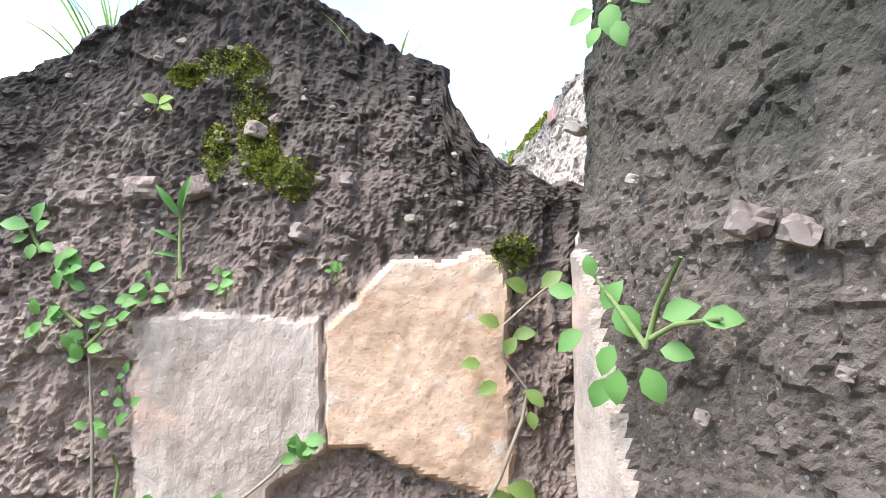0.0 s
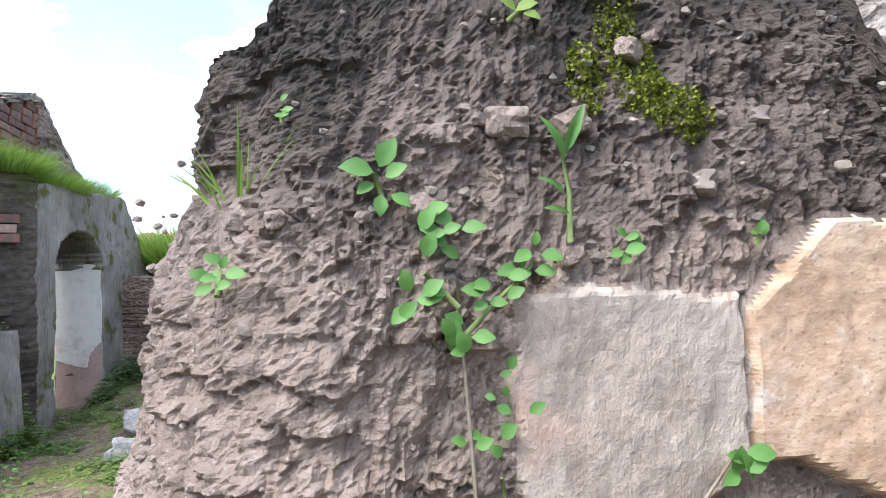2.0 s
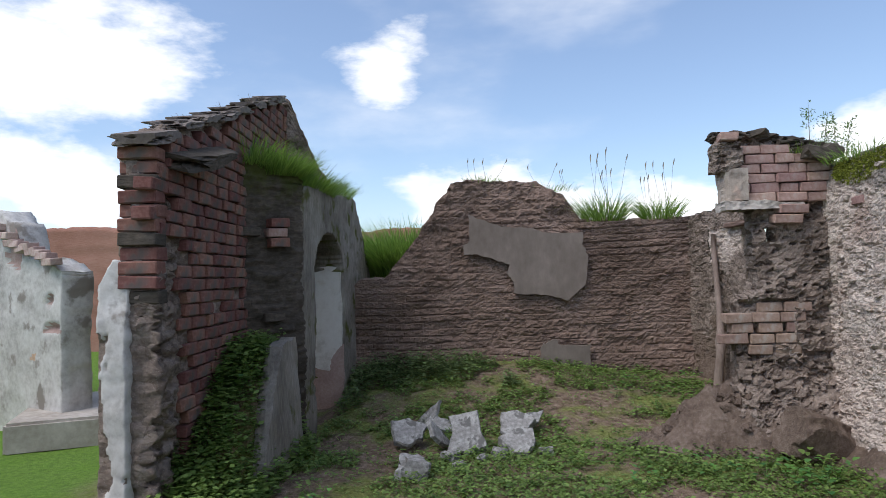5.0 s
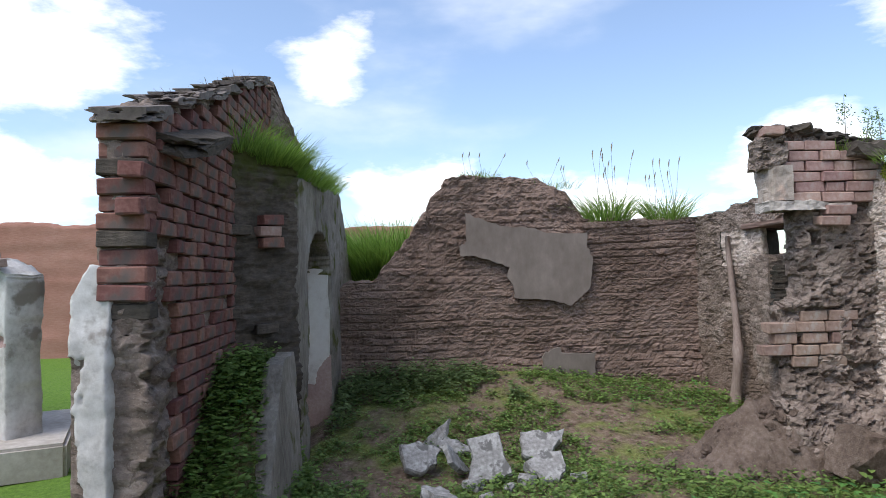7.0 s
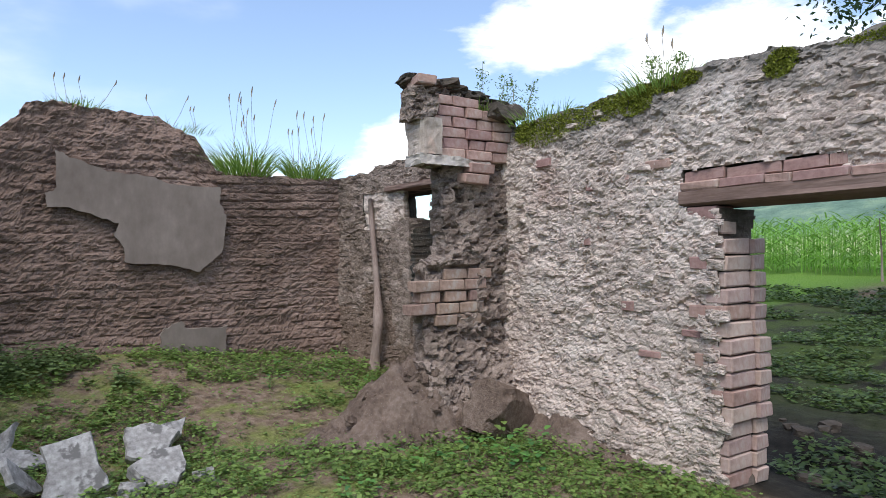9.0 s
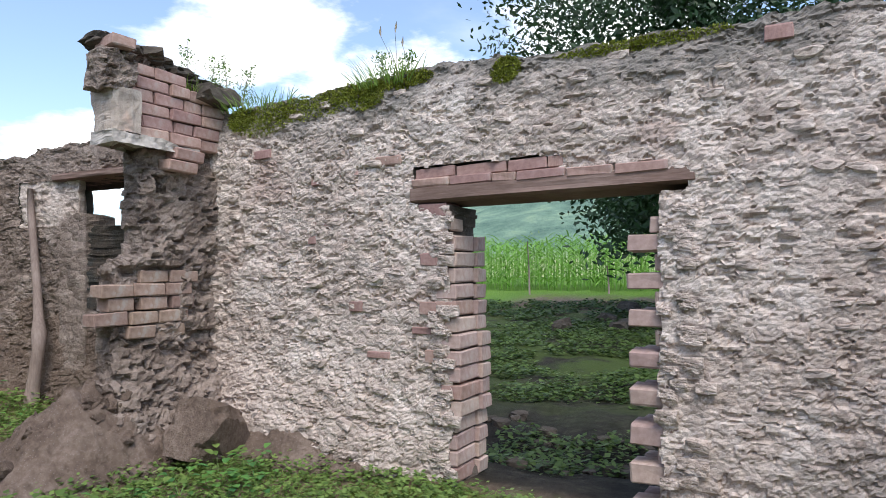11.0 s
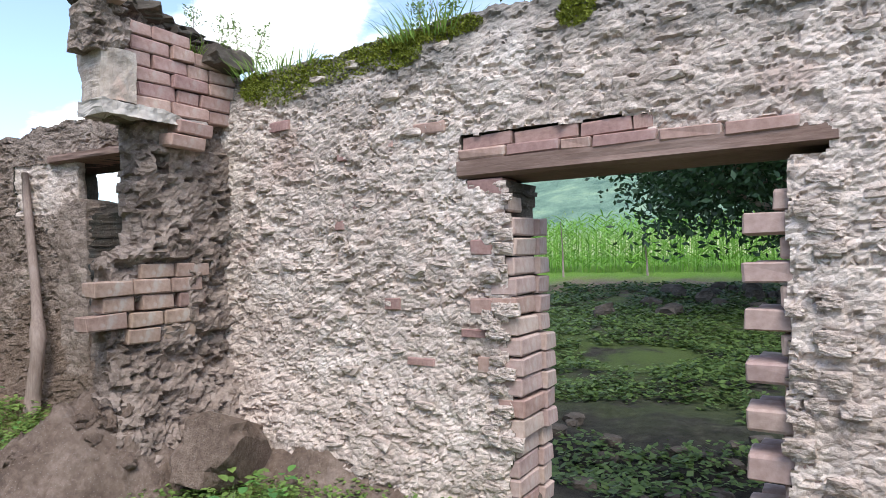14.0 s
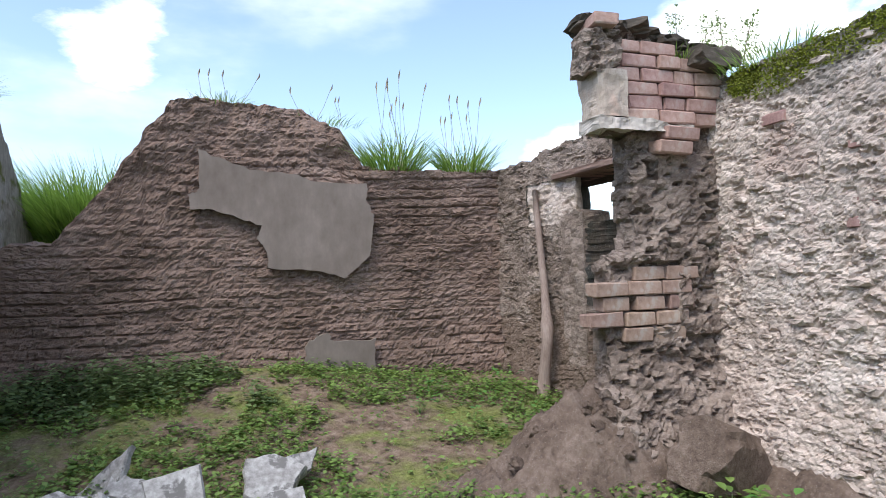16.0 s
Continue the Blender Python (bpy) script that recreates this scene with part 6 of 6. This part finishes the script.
# ==== beyond the doorway ====
def outside_cover():
    g, st2 = Green(71), Green(73)
    r = random.Random(72)
    xs = np.array([r.uniform(4.5, 19) for _ in range(24000)])
    ys = np.array([r.uniform(1.0, 3.2 + 0.62 * x) for x in xs])
    keep = fbm(xs * 0.9, ys * 0.9, 0.1, 4, 205) >= 0.26 - 0.045 * (xs - 5)
    for x, y, z in zip(xs[keep], ys[keep], ground_h(xs, ys)[keep]):
        for _ in range(3):
            a, ln = r.uniform(0, 6.283), r.uniform(0.03, 0.08) * (1 + 0.06 * (x - 4.5))
            g.small_leaf((x + r.uniform(-0.08, 0.08), y + r.uniform(-0.08, 0.08), z + r.uniform(0, 0.10)), (math.cos(a), math.sin(a), r.uniform(-0.2, 0.5)), (r.uniform(-0.4, 0.4), r.uniform(-0.4, 0.4), 1), ln, ln * 0.7)
    tagged(g.make("yard_weeds", M_YARD), "low dark weeds spread over near-black mud", "weeds", kind="stuff")
    for i in range(46):
        x, y = r.uniform(13.0, 18), r.uniform(2.5, 8.5)
        if y > 6.6 - 0.2 * (x - 14):
            continue
        s = r.uniform(0.2, 0.55)
        o = new("field_stone", rock("field_stone", M_BLACKWALL, (s, s * 0.8, s * 0.7), 500 + i % 9, 1, 0.22, 2))
        o.matrix_basis = pose(x, y, float(ground_h(x, y)) + s * 0.22, r.uniform(0, 20), r.uniform(0, 20), r.uniform(0, 360))
        tagged(o, "dark field stone in a tumbled stone row", "stone", "field stones")
    for i in range(34):
        x, y = r.uniform(4.6, 6.6), r.uniform(1.6, 4.6)
        s = r.uniform(0.07, 0.22)
        o = new("muddy_stone", rock("muddy_stone", M_BLACKWALL, (s, s * 0.8, s * 0.6), 520 + i % 7, 1, 0.22, 2))
        o.matrix_basis = pose(x, y, float(ground_h(x, y)) + s * 0.12, 0, 0, r.uniform(0, 360))
        tagged(o, "muddy stone lying in the dark yard", "stone", "yard stones")


outside_cover()


def corn():
    g = Green(81)
    r = g.rnd
    for row in range(9):
        for k in range(86):
            x, y = 23.2 + row * 0.75 + r.uniform(-0.12, 0.12), -1.5 + k * 0.26 + r.uniform(-0.06, 0.06)
            h = r.uniform(1.75, 2.25)
            zg = float(ground_h(x, y)) - 0.05
            g.blade((x, y, zg), (r.uniform(-0.05, 0.05), r.uniform(-0.05, 0.05), 1), h, 0.05, 0.02, 2)
            for i in range(10):
                z, a = h * (0.12 + 0.088 * i), r.uniform(0, 6.283)
                g.blade((x, y, z + zg), (math.cos(a) * 0.7, math.sin(a) * 0.7, 1.0), r.uniform(0.5, 0.85), 0.085, r.uniform(0.9, 1.6), 4)
    tagged(g.make("corn_field", M_CORN), "tall green maize standing in rows", "maize", kind="stuff")


corn()


def tree(at, height, seed):
    r = random.Random(seed)
    ob = thing("tree", "large dark green leafy tree beyond the wall", "tree", at)
    limbs = []
    bm = bmesh.new()
    tube(bm, [(0, 0, -0.2), (0.1, 0.05, 1.2), (0.0, 0.2, 2.6), (0.1, 0.3, 4.2)], [0.38, 0.30, 0.25, 0.16], 12)
    part("trunk", bm, M_LOG, ob)
    for i in range(16):
        a = 6.283 * i / 16 + r.uniform(-0.3, 0.3)
        z0 = r.uniform(1.2, 4.2)
        ln = r.uniform(2.2, 4.0)
        up = r.uniform(-0.15, 0.9)
        p1 = (math.cos(a) * ln * 0.5, math.sin(a) * ln * 0.5, z0 + up * ln * 0.55)
        p2 = (math.cos(a) * ln, math.sin(a) * ln, z0 + up * ln + r.uniform(-0.3, 0.2))
        limbs.append(((0.05, 0.2, z0), p1, p2))
        bm = bmesh.new()
        tube(bm, list(limbs[-1]), [0.11, 0.07, 0.02], 7)
        part("limb", bm, M_LOG, ob)
    g = Green(seed + 1)
    for p0, p1, p2 in limbs:
        for k in range(13):
            t = r.uniform(0.25, 1.1)
            c = [p1[q] * (1 - t) + p2[q] * t + r.gauss(0, 0.5) for q in range(3)]
            for j in range(150):
                q = [c[m] + r.gauss(0, 0.33) for m in range(3)]
                if q[2] < 0.9:
                    continue
                d = (r.uniform(-1, 1), r.uniform(-1, 1), r.uniform(-1, 0.3))
                g.small_leaf(q, d, (r.uniform(-1, 1), r.uniform(-1, 1), r.uniform(-0.2, 1)), r.uniform(0.13, 0.23), r.uniform(0.06, 0.09))
    for k in range(300):
        a, q = r.uniform(0, 6.283), r.uniform(0, 3.4)
        up = r.uniform(3.2, height)
        c = (math.cos(a) * q, math.sin(a) * q * 1.25 + 0.55 * max(0.0, up - 4.0), up - q * 0.35)
        for j in range(110):
            p = [c[m] + r.gauss(0, 0.4) for m in range(3)]
            g.small_leaf(p, (r.uniform(-1, 1), r.uniform(-1, 1), r.uniform(-1, 0.3)), (r.uniform(-1, 1), r.uniform(-1, 1), r.uniform(-0.2, 1)), r.uniform(0.13, 0.23), r.uniform(0.06, 0.09))
    g.make("crown", M_TREE, ob)
    return ob


tree((15.5, 2.2, 0.25), 9.2, 95)


def stake(x, y, h, label, leaves, seed):
    ob = thing("sapling" if leaves else "fence_post", label, "sapling" if leaves else "post", (x, y, float(ground_h(x, y)) - 0.05))
    bm = bmesh.new()
    tube(bm, [(0, 0, 0), (0.02, 0.02, h * 0.5), (-0.02, 0.05, h)], [0.035, 0.028, 0.015 if leaves else 0.03], 7)
    part("stem", bm, M_LOG, ob)
    if leaves:
        g = Green(seed)
        for i in range(60):
            g.small_leaf((g.rnd.gauss(0, 0.18), g.rnd.gauss(0, 0.18), h * g.rnd.uniform(0.5, 1.15)), (g.rnd.uniform(-1, 1), g.rnd.uniform(-1, 1), 0.2), (0, 0, 1), 0.12, 0.06)
        g.make("foliage", M_WEED, ob)


stake(21.2, 10.1, 1.9, "thin young tree at the maize field's edge", True, 5)
stake(21.6, 7.45, 1.0, "grey wooden fence post at the field's edge", False, 6)


# distant haze and a sunlit low band are painted into the hills' colour
# wooded hills
def hills():
    na, nr = 240, 26
    az = np.radians(np.linspace(-20, 130, na))
    rr = np.linspace(120, 620, nr)
    A, R = np.meshgrid(az, rr, indexing="ij")
    deg = np.degrees(A)
    crest = np.interp(deg, [-20, 10, 30, 45, 60, 75, 95, 130], [0, 0, 10, 26, 62, 96, 110, 90])
    rise = smooth(140, 520, R)
    X, Y = np.sin(A) * R, np.cos(A) * R
    Z = -2 + crest * rise * (1 + 0.18 * fbm(X * 0.008, Y * 0.008, 0.2, 4, 301)) + rise * (4.0 * fbm(X * 0.05, Y * 0.05, 0.4, 3, 303))
    i = np.arange(A.size).reshape(A.shape)
    q = np.stack([i[:-1, :-1], i[1:, :-1], i[1:, 1:], i[:-1, 1:]], -1).reshape(-1, 4)
    m, nt, bsdf = nodes_of("hazy_hill_woods")
    v = coords(nt)
    # greens paled and turned bluish to stand for haze
    hazy_woods = ramp_node(nt, noise_node(nt, v, 0.07, 8, 0.72), [(0.32, (0.09, 0.175, 0.13)), (0.52, (0.20, 0.32, 0.225)), (0.72, (0.36, 0.48, 0.30))])
    sx = nt.nodes.new("ShaderNodeSeparateXYZ")
    nt.links.new(v, sx.inputs[0])
    # low band of field, its sunlight painted in as pale yellow-green
    field = math_node(nt, "ADD", sx.outputs["Z"], math_node(nt, "MULTIPLY", noise_node(nt, v, 0.012, 4), 14.0))
    col = mix_node(nt, range_node(nt, field, 10.0, 17.0, 1.0, 0.0), hazy_woods, (0.55, 0.60, 0.30))
    nt.links.new(col, bsdf.inputs["Base Color"])
    bsdf.inputs["Roughness"].default_value = 1.0
    bump_to(nt, bsdf, noise_node(nt, v, 0.12, 8, 0.7), 0.9, 6.0)
    tagged(mesh_of("backdrop_hills", np.stack([X, Y, Z], -1).reshape(-1, 3).tolist(), q.tolist(), m), "green wooded hills in the distance, haze and sunlit field put into the colour", "hills", kind="structure")


hills()
